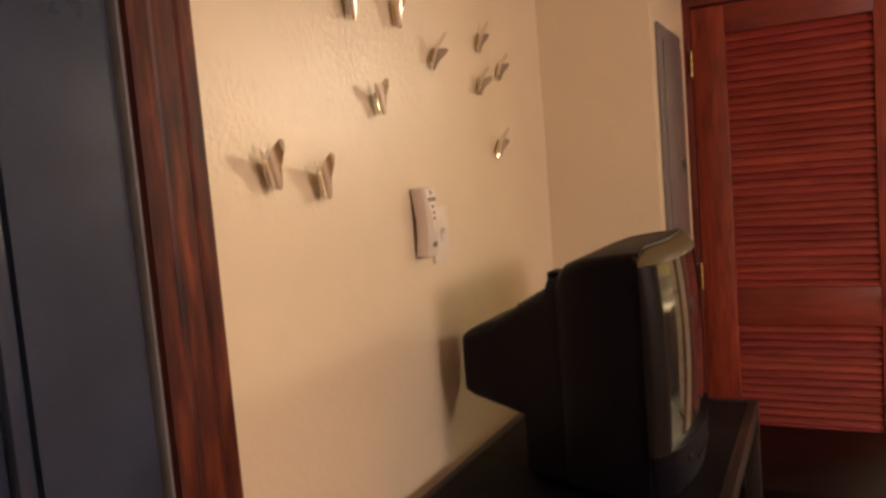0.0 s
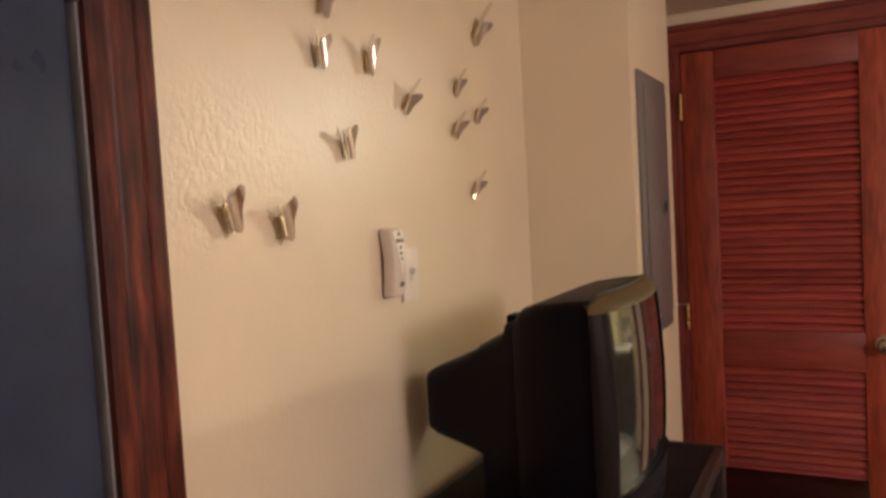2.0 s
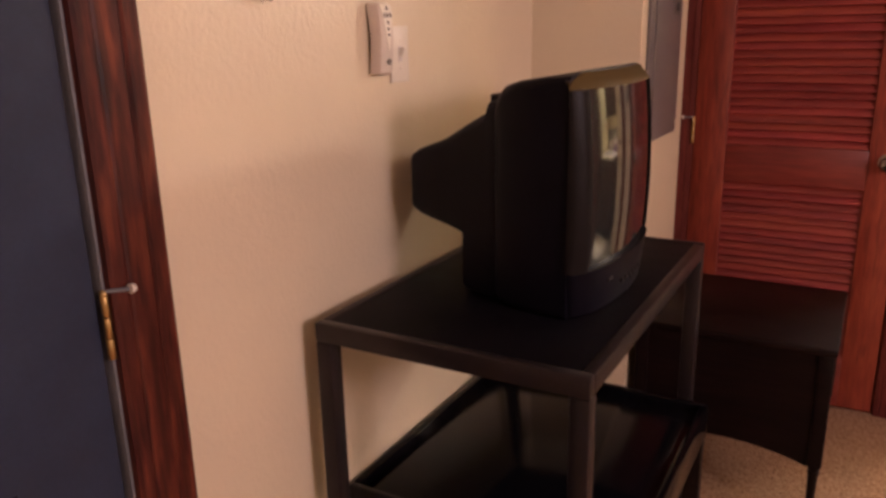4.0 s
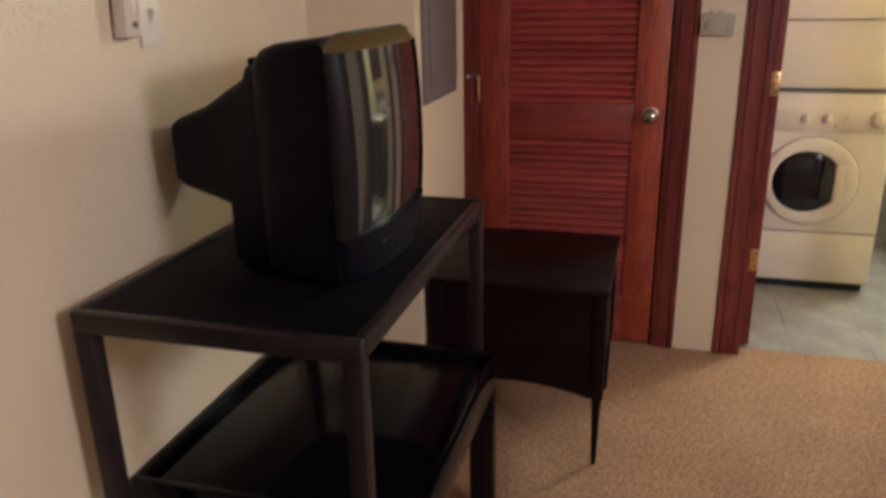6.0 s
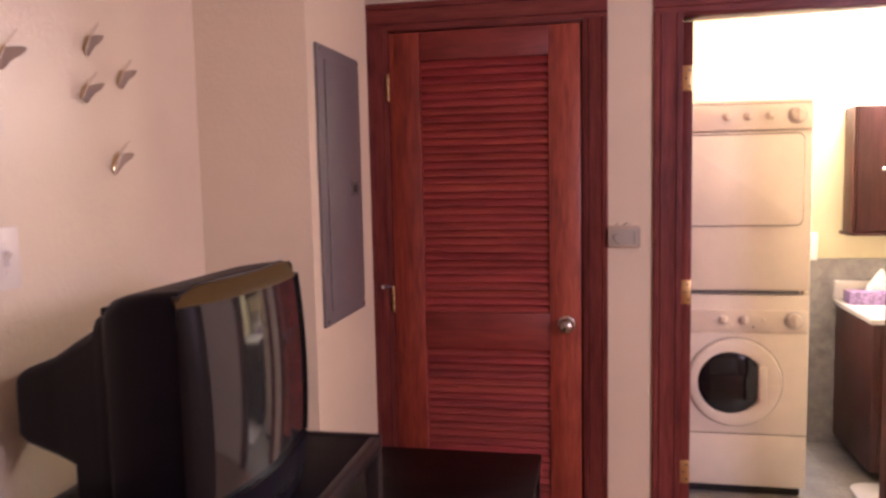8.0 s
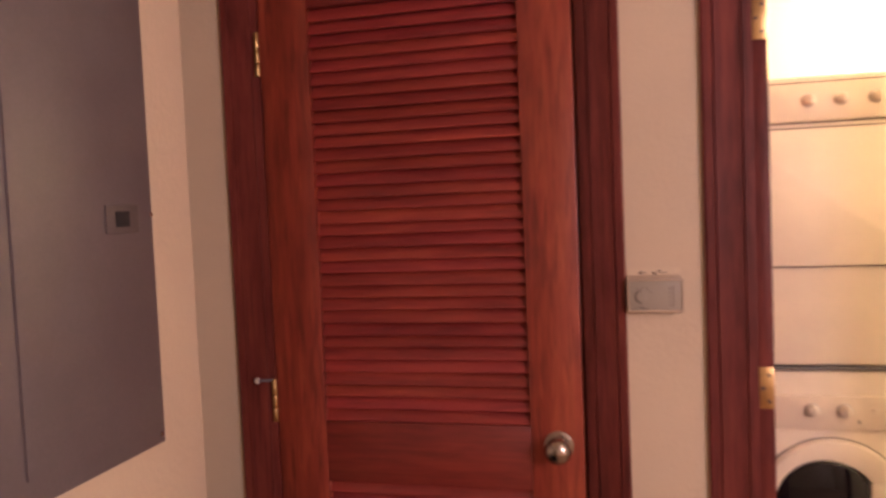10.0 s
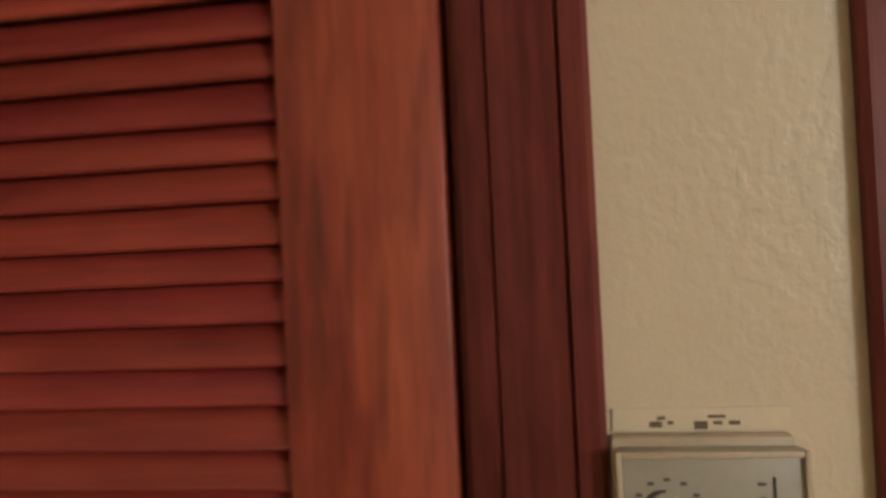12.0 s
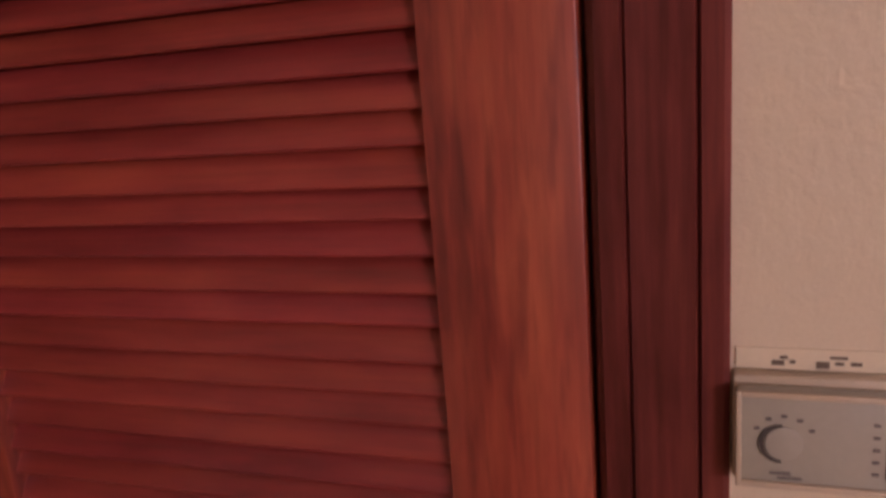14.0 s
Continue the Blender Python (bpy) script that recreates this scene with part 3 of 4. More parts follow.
for i in range(14):
    a0, a1 = radians(95 + i * 12), radians(95 + (i + 1) * 12)
    w = 0.0026 * math.sin(math.pi * (i + 0.8) / 15) + 0.0006
    ring = [(DC.x + math.cos(a) * r, DC.z + math.sin(a) * r) for a, r in ((a0, 0.0125), (a1, 0.0125), (a1, 0.0125 + w), (a0, 0.0125 + w))]
    bm_prism(bm, ring, "y", 3.4706, 3.4722)
part("dial_slot", bm, M_INK, body, "dark crescent dial slot")
bm = bmesh.new()
bm_cyl(bm, (DC.x, 3.4722, DC.z), (DC.x, 3.4708, DC.z), 0.0118, seg=32, bevel=0.0005)
part("dial", bm, M_THERMO, body)
for i in range(5):
    a = radians(148 - i * 29)
    box_part("scale_mark", (DC.x + math.cos(a) * 0.0195 - 0.0018, DC.x + math.cos(a) * 0.0195 + 0.0018, 3.4712, 3.4722, DC.z + math.sin(a) * 0.0195 - 0.0009, DC.z + math.sin(a) * 0.0195 + 0.0009), M_BUTTON, body, bevel=0)
for i in range(5):
    box_part("scale_mark", (1.1785, 1.1825, 3.4712, 3.4722, 1.254 + i * 0.0085, 1.2556 + i * 0.0085), M_BUTTON, body, bevel=0)
box_part("lettering", (1.118, 1.131, 3.4712, 3.4722, 1.2498, 1.2513), M_BUTTON, body, bevel=0)
box_part("lettering", (1.123, 1.138, 3.4712, 3.4722, 1.2468, 1.2482), M_BUTTON, body, bevel=0)
box_part("gauge_slot", (1.1865, 1.1879, 3.4712, 3.4722, 1.252, 1.293), M_INK, body, bevel=0)
tape = thing("paper_label", (1.15, 3.5, 1.314), "pale paper strip with dark pencil marks above the thermostat", "label")
box_part("strip", (1.098, 1.205, 3.4982, 3.4996, 1.3145, 1.3285), M_TAPE, tape, bevel=0.0)
for x, z, w, h in ((1.1245, 1.3175, 0.0065, 0.0024), (1.128, 1.3215, 0.004, 0.0014), (1.1335, 1.3185, 0.003, 0.0014), (1.152, 1.3168, 0.0066, 0.0032), (1.1615, 1.3222, 0.0088, 0.0012), (1.162, 1.3182, 0.0044, 0.0014), (1.172, 1.3182, 0.0056, 0.0016)):
    box_part("mark", (x - 0.6 * w, x + 0.6 * w, 3.4976, 3.4983, z + 0.001 - 0.75 * h, z + 0.001 + 0.75 * h), M_PENCIL, tape, bevel=0)

# ---- wall switch and remote ----
sw = thing("light_switch", (0.0, 1.868, 1.317), "white wall light switch plate with a toggle", "light switch")
plate = box_part("plate", (0.0005, 0.006, 1.834, 1.902, 1.316, 1.430), M_WHITE, sw, bevel=0.002)
box_part("toggle_frame", (0.006, 0.0072, 1.861, 1.875, 1.358, 1.389), M_GREYWHITE, plate, bevel=0.0004)
bm = bmesh.new()
bm_prism(bm, [(0.006, 1.366), (0.006, 1.384), (0.016, 1.388), (0.018, 1.383)], "y", 1.8635, 1.8725, 0.001)
part("toggle", bm, M_WHITE, sw)
for z in (1.346, 1.400):
    bm = bmesh.new()
    bm_cyl(bm, (0.006, 1.868, z), (0.0075, 1.868, z), 0.0032, seg=10)
    part("screw", bm, M_WHITE, plate)
RY, RZ = 1.781, -0.011
rem = thing("remote_control", (0.0, RY, 1.34), "pale fan remote control hung in a wall cradle", "remote control")
bm = bmesh.new()
shell_rows = []
for z, hw, back, d in ((1.348, 0.0225, 0.006, 0.027), (1.351, 0.0245, 0.005, 0.031), (1.38, 0.0245, 0.008, 0.034), (1.42, 0.0240, 0.010, 0.036), (1.452, 0.0250, 0.007, 0.034), (1.474, 0.0255, 0.004, 0.031), (1.482, 0.0245, 0.003, 0.029), (1.485, 0.021, 0.004, 0.025)):
    z += RZ
    shell_rows.append([(back, RY - hw, z), (d - 0.010, RY - hw, z), (d - 0.003, RY - hw + 0.003, z), (d, RY - hw + 0.009, z), (d, RY + hw - 0.009, z), (d - 0.003, RY + hw - 0.003, z), (d - 0.010, RY + hw, z), (back, RY + hw, z)])
bm_loft(bm, shell_rows)
rb = part("body", bm, M_REMOTE, rem, "curved pale grey shell")
bm = bmesh.new()
bm_loft(bm, [[(d + 0.0016, RY - w, z + RZ), (d + 0.0016, RY + w, z + RZ), (d - 0.006, RY + w, z + RZ), (d - 0.006, RY - w, z + RZ)] for z, w, d in ((1.394, 0.0022, 0.0352), (1.420, 0.0070, 0.0360), (1.452, 0.0150, 0.0340), (1.474, 0.0195, 0.0310), (1.4815, 0.0195, 0.0285))])
face = part("face", bm, M_WHITE, rem, "white wedge-shaped button face")
box_part("cradle", (0.0005, 0.0068, RY - 0.015, RY + 0.015, 1.358 + RZ, 1.474 + RZ), M_RUBBER, rem, "dark wall cradle", bevel=0.002)


def key(y, z, x, outline):
    bm = bmesh.new()
    bm_prism(bm, [(RY + y + p, z + RZ + q) for p, q in outline], "x", x - 0.006, x)
    part("button", bm, M_KEY, rem)


def oval(a, b, n=12):
    return [(a * math.cos(2 * math.pi * k / n), b * math.sin(2 * math.pi * k / n)) for k in range(n)]


key(0, 1.4735, 0.0340, [(-0.006, -0.0028), (0.006, -0.0028), (0, 0.0046)])
key(0, 1.4465, 0.0368, [(-0.006, 0.0028), (0.006, 0.0028), (0, -0.0046)])
key(-0.0115, 1.460, 0.0358, [(0.0028, -0.0055), (0.0028, 0.0055), (-0.0040, 0)])
key(0.0115, 1.460, 0.0358, [(-0.0028, -0.0055), (-0.0028, 0.0055), (0.0040, 0)])
key(0, 1.460, 0.0358, oval(0.0048, 0.0040))
key(0, 1.4345, 0.0375, oval(0.0040, 0.0030))
key(0, 1.4235, 0.0384, oval(0.0036, 0.0030))
key(0.002, 1.372, 0.0350, oval(0.0080, 0.0058))


# ---- butterflies ----
def between(stops, u):
    for (a, p), (b, q) in zip(stops, stops[1:]):
        if u <= b:
            return p + (q - p) * (u - a) / (b - a)
    return stops[-1][1]


WING_TOP = [(0, 0.38), (0.16, 0.52), (0.5, 0.90), (0.92, 1.24), (1.10, 1.18)]
WING_LOW = [(0, -0.45), (0.16, -0.78), (0.42, -0.92), (0.56, -0.76), (0.62, -0.36), (0.70, 0.06), (0.88, 0.44), (1.04, 0.80), (1.10, 1.08)]


def wing_mesh(size, start, end, side):
    """A wing of polished film that leaves the wall at one angle and curls up to another."""
    bm = bmesh.new()
    rows, spans, y, x, last = [], 14, 0.0, 0.0, 0.0
    for i in range(spans + 1):
        u = 1.10 * i / spans
        a = radians(start + (end - start) * (i / spans) ** 1.3)
        y, x, last = y + (u - last) * math.cos(a), x + (u - last) * math.sin(a), u
        top, low = between(WING_TOP, u), between(WING_LOW, u)
        rows.append([bm.verts.new((size * x, side * size * y, size * (low + (top - low) * j / 5))) for j in range(6)])
    for r, q in zip(rows, rows[1:]):
        for j in range(5):
            bm.faces.new((r[j], q[j], q[j + 1], r[j + 1]))
    bmesh.ops.recalc_face_normals(bm, faces=bm.faces[:])
    bmesh.ops.solidify(bm, geom=bm.faces[:], thickness=0.0005)
    bmesh.ops.translate(bm, verts=bm.verts[:], vec=(0.007, 0, 0))
    bmesh.ops.recalc_face_normals(bm, faces=bm.faces[:])
    return bm


def butterfly(y, z, size, turn, far_wing, near_wing, label):
    ob = thing("wall_butterfly", (0.0, y, z), label, "wall decoration", "mirror butterflies on the wall")
    ob.rotation_euler = (radians(turn), 0, 0)
    keep, BASE[ob] = BASE[ob], Vector((0, 0, 0))
    part("wing", wing_mesh(size, *far_wing, 1), M_MIRROR, ob, smooth=50)
    part("wing", wing_mesh(size, *near_wing, -1), M_MIRROR, ob, smooth=50)
    bm = bmesh.new()
    bm_loft(bm, [[(0.006 + 0.06 * size * r * math.cos(a), 0.06 * size * r * math.sin(a), size * h) for a in [k * math.pi / 4 for k in range(8)]] for h, r in ((-0.75, 0.25), (-0.5, 0.8), (-0.1, 0.9), (0.25, 1.2), (0.5, 0.8), (0.62, 0.3))])
    for s in (-1, 1):
        bm_cyl(bm, (0.006, 0, size * 0.55), (0.013, s * size * 0.22, size * 1.0), 0.0004, seg=6)
    part("body", bm, M_GOLDFOIL, ob, "gold foil body")
    BASE[ob] = keep
    return ob


SILVER = "silver mirror-film butterfly with raised wings stuck to the wall"
CURLED, FLAT, RAISED, LOW = (2, 84), (4, 40), (50, 78), (22, 55)
for y, z, size, turn, far_wing, near_wing in (
        (1.334, 1.516, 0.034, 16, CURLED, LOW), (1.458, 1.496, 0.034, 14, (-4, 84), LOW), (1.654, 1.634, 0.030, 14, (4, 80), LOW),
        (1.586, 1.796, 0.030, 4, (-4, 80), LOW), (1.742, 1.808, 0.035, 4, (-6, 76), RAISED), (1.608, 1.892, 0.031, -10, (8, 50), LOW),
        (1.890, 1.744, 0.034, -36, FLAT, RAISED), (2.132, 1.802, 0.030, -28, FLAT, RAISED), (2.114, 1.700, 0.030, -34, (24, 60), RAISED),
        (2.241, 1.744, 0.029, -32, (16, 55), RAISED), (2.206, 1.557, 0.033, -36, (8, 45), RAISED), (2.262, 1.962, 0.048, -34, FLAT, RAISED)):
    butterfly(y, z, size, turn, far_wing, near_wing, SILVER)

# ---- television stand ----
TZ = 0.912
stand = thing("television_stand", (0.29, 1.92, 0), "taupe metal frame console table with a black top, against the wall", "table")
TX0, TX1, TY0, TY1 = 0.040, 0.564, 1.490, 2.338
box_part("tabletop", (TX0 + 0.022, TX1 - 0.022, TY0 + 0.022, TY1 - 0.022, TZ - 0.022, TZ - 0.002), M_BLACKTOP, stand, "black laminate top", bevel=0.001)
for x0, x1, y0, y1 in ((TX0, TX1, TY0, TY0 + 0.022), (TX0, TX1, TY1 - 0.022, TY1), (TX0, TX0 + 0.022, TY0 + 0.022, TY1 - 0.022), (TX1 - 0.022, TX1, TY0 + 0.022, TY1 - 0.022)):
    box_part("frame_rail", (x0, x1, y0, y1, TZ - 0.038, TZ), M_TUBE, stand, bevel=0.004)
for x in (TX0, TX1 - 0.034):
    for y in (TY0, TY1 - 0.034):
        box_part("leg", (x, x + 0.034, y, y + 0.034, 0, TZ - 0.038), M_TUBE, stand, bevel=0.004)

low = thing("low_table", (0.32, 1.95, 0), "glossy black low table with a raised rim, under the console", "table")
LX0, LX1, LY0, LY1, LZ = 0.010, 0.608, 1.595, 2.315, 0.485
box_part("tabletop", (LX0 + 0.02, LX1 - 0.02, LY0 + 0.02, LY1 - 0.02, LZ - 0.02, LZ), M_GLOSSBLACK, low, bevel=0.001)
for x0, x1, y0, y1 in ((LX0, LX1, LY0, LY0 + 0.02), (LX0, LX1, LY1 - 0.02, LY1), (LX0, LX0 + 0.02, LY0 + 0.02, LY1 - 0.02), (LX1 - 0.02, LX1, LY0 + 0.02, LY1 - 0.02)):
    box_part("rim", (x0, x1, y0, y1, LZ - 0.07, LZ + 0.018), M_GLOSSBLACK, low, "black lacquered raised rim", bevel=0.005)
for x in (LX0 + 0.004, LX1 - 0.044):
    for y in (LY0 + 0.004, LY1 - 0.044):
        box_part("leg", (x, x + 0.04, y, y + 0.04, 0, LZ - 0.07), M_ESPRESSO, low, bevel=0.003)

# ---- dark side table ----
side = thing("side_table", (0.62, 2.86, 0), "dark walnut side table with arched aprons by the closet door", "table")
CX0, CX1, CY0, CY1, CZ = 0.335, 0.877, 2.585, 3.12, 0.59
bm = bmesh.new()
bm_box(bm, CX0, CX1, CY0, CY1, CZ - 0.022, CZ, 0.006)
part("tabletop", bm, M_ESPRESSO, side)


def apron(a0, a1, axis, lo, hi):
    pts = [(a0, CZ - 0.023), (a0, 0.228)]
    pts += [(a0 + (a1 - a0) * k / 12, 0.228 + 0.036 * math.sin(math.pi * k / 12) ** 0.8) for k in range(1, 12)]
    pts += [(a1, 0.228), (a1, CZ - 0.023)]
    bm = bmesh.new()
    bm_prism(bm, pts, axis, lo, hi)
    return part("apron", bm, M_ESPRESSO, side)


apron(CX0 + 0.044, CX1 - 0.044, "y", CY0 + 0.016, CY0 + 0.030)
apron(CX0 + 0.044, CX1 - 0.044, "y", CY1 - 0.030, CY1 - 0.016)
apron(CY0 + 0.044, CY1 - 0.044, "x", CX1 - 0.030, CX1 - 0.016)
apron(CY0 + 0.044, CY1 - 0.044, "x", CX0 + 0.016, CX0 + 0.030)
for x in (CX0 + 0.025, CX1 - 0.025):
    for y in (CY0 + 0.025, CY1 - 0.025):
        bm = bmesh.new()
        bm_box(bm, x - 0.019, x + 0.019, y - 0.019, y + 0.019, 0.234, CZ - 0.023, 0.004)
        bm_cyl(bm, (x, y, 0.216), (x, y, 0.236), 0.013, 0.018, 16, 0.002)
        bm_cyl(bm, (x, y, 0.208), (x, y, 0.217), 0.0165, 0.0165, 16, 0.003)
        bm_cyl(bm, (x, y, 0.0), (x, y, 0.209), 0.0075, 0.0135, 16)
        part("leg", bm, M_ESPRESSO, side)


# ---- television ----
tv = thing("television", (0.3, 1.9, TZ), "boxy black picture-tube television, switched off, on the console", "television")


def ring_yz(x, y0, y1, z0, z1, r, n=5):
    pts = []
    for cy, cz, a0 in ((y1 - r, z1 - r, 0), (y0 + r, z1 - r, 90), (y0 + r, z0 + r, 180), (y1 - r, z0 + r, 270)):
        for k in range(n):
            a = radians(a0 + 90 * k / (n - 1))
            pts.append((x, cy + r * math.cos(a), cz + r * math.sin(a)))
    return pts


bm = bmesh.new()
bm_loft(bm, [ring_yz(0.4455, 1.694, 2.128, TZ, 1.342, 0.014), ring_yz(0.40, 1.697, 2.125, TZ, 1.339, 0.016), ring_yz(0.345, 1.704, 2.118, TZ, 1.332, 0.020),
             ring_yz(0.312, 1.714, 2.108, TZ, 1.322, 0.026), ring_yz(0.296, 1.724, 2.098, TZ, 1.310, 0.03), ring_yz(0.289, 1.734, 2.088, TZ, 1.296, 0.03)])
bm_loft(bm, [ring_yz(0.2905, 1.736, 2.086, TZ, 1.297, 0.02), ring_yz(0.268, 1.742, 2.080, TZ, 1.291, 0.02), ring_yz(0.262, 1.744, 2.078, TZ, 1.272, 0.02),
             ring_yz(0.215, 1.760, 2.060, TZ, 1.248, 0.02), ring_yz(0.203, 1.764, 2.056, TZ + 0.004, 1.242, 0.02)])
bm_loft(bm, [ring_yz(0.206, 1.763, 2.057, 1.026, 1.2430, 0.02), ring_yz(0.176, 1.772, 2.044, 1.033, 1.226, 0.02), ring_yz(0.150, 1.780, 2.032, 1.038, 1.212, 0.02),
             ring_yz(0.085, 1.792, 2.000, 1.052, 1.188, 0.02), ring_yz(0.068, 1.798, 1.990, 1.060, 1.178, 0.018)])
shell = part("housing", bm, M_TV, tv)
for k in range(6):
    x = 0.182 + k * 0.013
    box_part("vent_rib", (x, x + 0.006, 1.82, 1.99, 1.226 + k * 0.0070, 1.235 + k * 0.0070), M_TV, shell, bevel=0)
box_part("carry_lip", (0.264, 0.292, 1.766, 1.812, 1.286, 1.304), M_TV, shell, bevel=0.003)
# bowed front frame: depth follows the height and the width
FY0, FY1, FZ0, FZ1 = 1.690, 2.132, TZ + 0.002, 1.345


def bow(y, z, base, amount):
    v = (y - (FY0 + FY1) / 2) / ((FY1 - FY0) / 2)
    w = (z - 1.12) / 0.24
    return base + amount * (1 - 0.65 * v * v - 0.35 * w * w)


def bezel_bar(name, y0, y1, z0, z1, front, material, label=""):
    bm = bmesh.new()
    ny, nz = 8, 8
    grid = [[(y0 + (y1 - y0) * i / ny, z0 + (z1 - z0) * j / nz) for i in range(ny + 1)] for j in range(nz + 1)]
    outer = [[bm.verts.new((bow(y, z, front, 0.05), y, z)) for y, z in r] for r in grid]
    inner = [[bm.verts.new((0.446, y, z)) for y, z in r] for r in grid]
    for j in range(nz):
        for i in range(ny):
            bm.faces.new((outer[j][i], outer[j][i + 1], outer[j + 1][i + 1], outer[j + 1][i]))
            bm.faces.new((inner[j + 1][i], inner[j + 1][i + 1], inner[j][i + 1], inner[j][i]))
    for i in range(ny):
        bm.faces.new((inner[0][i], inner[0][i + 1], outer[0][i + 1], outer[0][i]))
        bm.faces.new((outer[nz][i], outer[nz][i + 1], inner[nz][i + 1], inner[nz][i]))
    for j in range(nz):
        bm.faces.new((outer[j][0], outer[j + 1][0], inner[j + 1][0], inner[j][0]))
        bm.faces.new((inner[j][ny], inner[j + 1][ny], outer[j + 1][ny], outer[j][ny]))
    for v in bm.verts:
        edge = max(0.0, abs(v.co.y - (FY0 + FY1) / 2) / ((FY1 - FY0) / 2) - 0.88) / 0.12
        v.co.x -= 0.016 * edge * edge * (v.co.x > 0.452)
        if v.co.z > 1.318:
            v.co.z -= 0.014 * edge * edge * (v.co.z - 1.318) / 0.027
            v.co.x -= min(0.020, (v.co.z - 1.318) ** 1.3 * 2.2) * (v.co.x > 0.45)
        if v.co.z < 1.0:
            mid = (FY0 + FY1) / 2
            v.co.y = mid + (v.co.y - mid) * (1 - 0.08 * (1.0 - v.co.z) / (1.0 - FZ0))
    bmesh.ops.recalc_face_normals(bm, faces=bm.faces[:])
    return part(name, bm, material, tv, label, smooth=65)


bezel_bar("bezel_top", FY0, FY1, 1.318, FZ1, 0.456, M_BEZEL_TOP, "bronze top of the front frame")
bezel_bar("top_cap", FY0 + 0.001, FY1 - 0.001, 1.336, 1.3478, 0.450, M_TV_TOP, "dark top behind the bronze edge, coloured lighter as if lit")
bezel_bar("bezel_side", FY0, FY0 + 0.030, 1.000, 1.318, 0.456, M_BEZEL)
bezel_bar("bezel_side", FY1 - 0.030, FY1, 1.000, 1.318, 0.456, M_BEZEL)
chin = bezel_bar("control_panel", FY0 + 0.004, FY1 - 0.004, FZ0, 1.000, 0.460, M_TV, "black lower front with a row of buttons")
bezel_bar("picture_tube", FY0 + 0.030, FY1 - 0.030, 1.000, 1.318, 0.450, M_SCREEN, "dark bowed glass screen")
for k in range(6):
    y = 1.86 + k * 0.022
    box_part("button", (bow(y, 0.95, 0.460, 0.05) - 0.003, bow(y, 0.95, 0.460, 0.05) + 0.002, y - 0.008, y + 0.008, 0.946, 0.953), M_BEZEL, chin, bevel=0.0006)
box_part("badge", (bow(1.80, 0.97, 0.460, 0.05) - 0.002, bow(1.80, 0.97, 0.460, 0.05) + 0.0008, 1.787, 1.813, 0.966, 0.972), M_TUBE, chin, bevel=0.0003)


# ---- laundry machines ----
WX0, WX1, WY0, WY1 = 1.305, 1.988, 4.30, 4.98
wash = thing("washing_machine", (1.646, 4.64, 0), "off-white front-loading washing machine with a round dark glass door", "washing machine")
bm = bmesh.new()
bm_box(bm, WX0, WX1, WY0, WY1, 0.042, 0.942, 0.008)
wb = part("body", bm, M_ENAMEL, wash)
box_part("plinth", (WX0 + 0.02, WX1 - 0.02, WY0 + 0.03, WY1 - 0.02, 0.0, 0.042), M_RUBBER, wash, "black recessed base", bevel=0.002)
box_part("kick_panel", (WX0 + 0.006, WX1 - 0.006, WY0 - 0.005, WY0 + 0.001, 0.050, 0.290), M_ENAMEL, wash, bevel=0.002)
box_part("front_panel", (WX0 + 0.006, WX1 - 0.006, WY0 - 0.005, WY0 + 0.001, 0.296, 0.762), M_ENAMEL, wash, bevel=0.002)
cp = box_part("control_panel", (WX0 + 0.155, WX1 - 0.008, WY0 - 0.012, WY0 + 0.001, 0.772, 0.872), M_ENAMEL2, wash, "cream control panel", bevel=0.004)
box_part("dispenser", (WX0 + 0.01, WX0 + 0.148, WY0 - 0.010, WY0 + 0.001, 0.772, 0.872), M_ENAMEL2, wash, bevel=0.004)
box_part("dispenser_grip", (WX0 + 0.118, WX0 + 0.142, WY0 - 0.013, WY0 - 0.008, 0.784, 0.812), M_BUTTON, wash, bevel=0.002)


def ring_xz(c, r, y, n=40, cut=None):
    return [(min(c[0] + r * math.cos(2 * math.pi * k / n), cut if cut else 99), y, c[1] + r * math.sin(2 * math.pi * k / n)) for k in range(n)]


WC = (1.672, 0.537)
bm = bmesh.new()
bm_loft(bm, [ring_xz(WC, 0.205, WY0 - 0.004), ring_xz(WC, 0.205, WY0 - 0.014), ring_xz(WC, 0.198, WY0 - 0.022), ring_xz(WC, 0.165, WY0 - 0.030), ring_xz((WC[0] - 0.008, WC[1]), 0.140, WY0 - 0.026), ring_xz((WC[0] - 0.008, WC[1]), 0.134, WY0 - 0.006)], True)
wd = part("door", bm, M_ENAMEL, wash, "round white door ring")
bm = bmesh.new()
GC = (WC[0] - 0.024, WC[1] + 0.002)
bm_loft(bm, [ring_xz(GC, 0.146, WY0 - 0.024, cut=WC[0] + 0.097), ring_xz(GC, 0.137, WY0 - 0.034, cut=WC[0] + 0.095), ring_xz(GC, 0.095, WY0 - 0.046, cut=WC[0] + 0.068), ring_xz(GC, 0.04, WY0 - 0.052), ring_xz(GC, 0.004, WY0 - 0.053)])
part("glass", bm, M_DARKGLASS, wd, "dark bulging door glass")
bm = bmesh.new()
bm_box(bm, WC[0] + 0.099, WC[0] + 0.136, WY0 - 0.036, WY0 - 0.026, 0.460, 0.618, 0.005)
part("grip", bm, M_ENAMEL, wd)
bm = bmesh.new()
seam = bmesh.new()
for r0, r1 in ((0.207, 0.2095),):
    bm_loft(seam, [ring_xz(WC, r0, WY0 - 0.0065), ring_xz(WC, r1, WY0 - 0.0065), ring_xz(WC, r1, WY0 - 0.0045), ring_xz(WC, r0, WY0 - 0.0045), ring_xz(WC, r0, WY0 - 0.0065)], False)
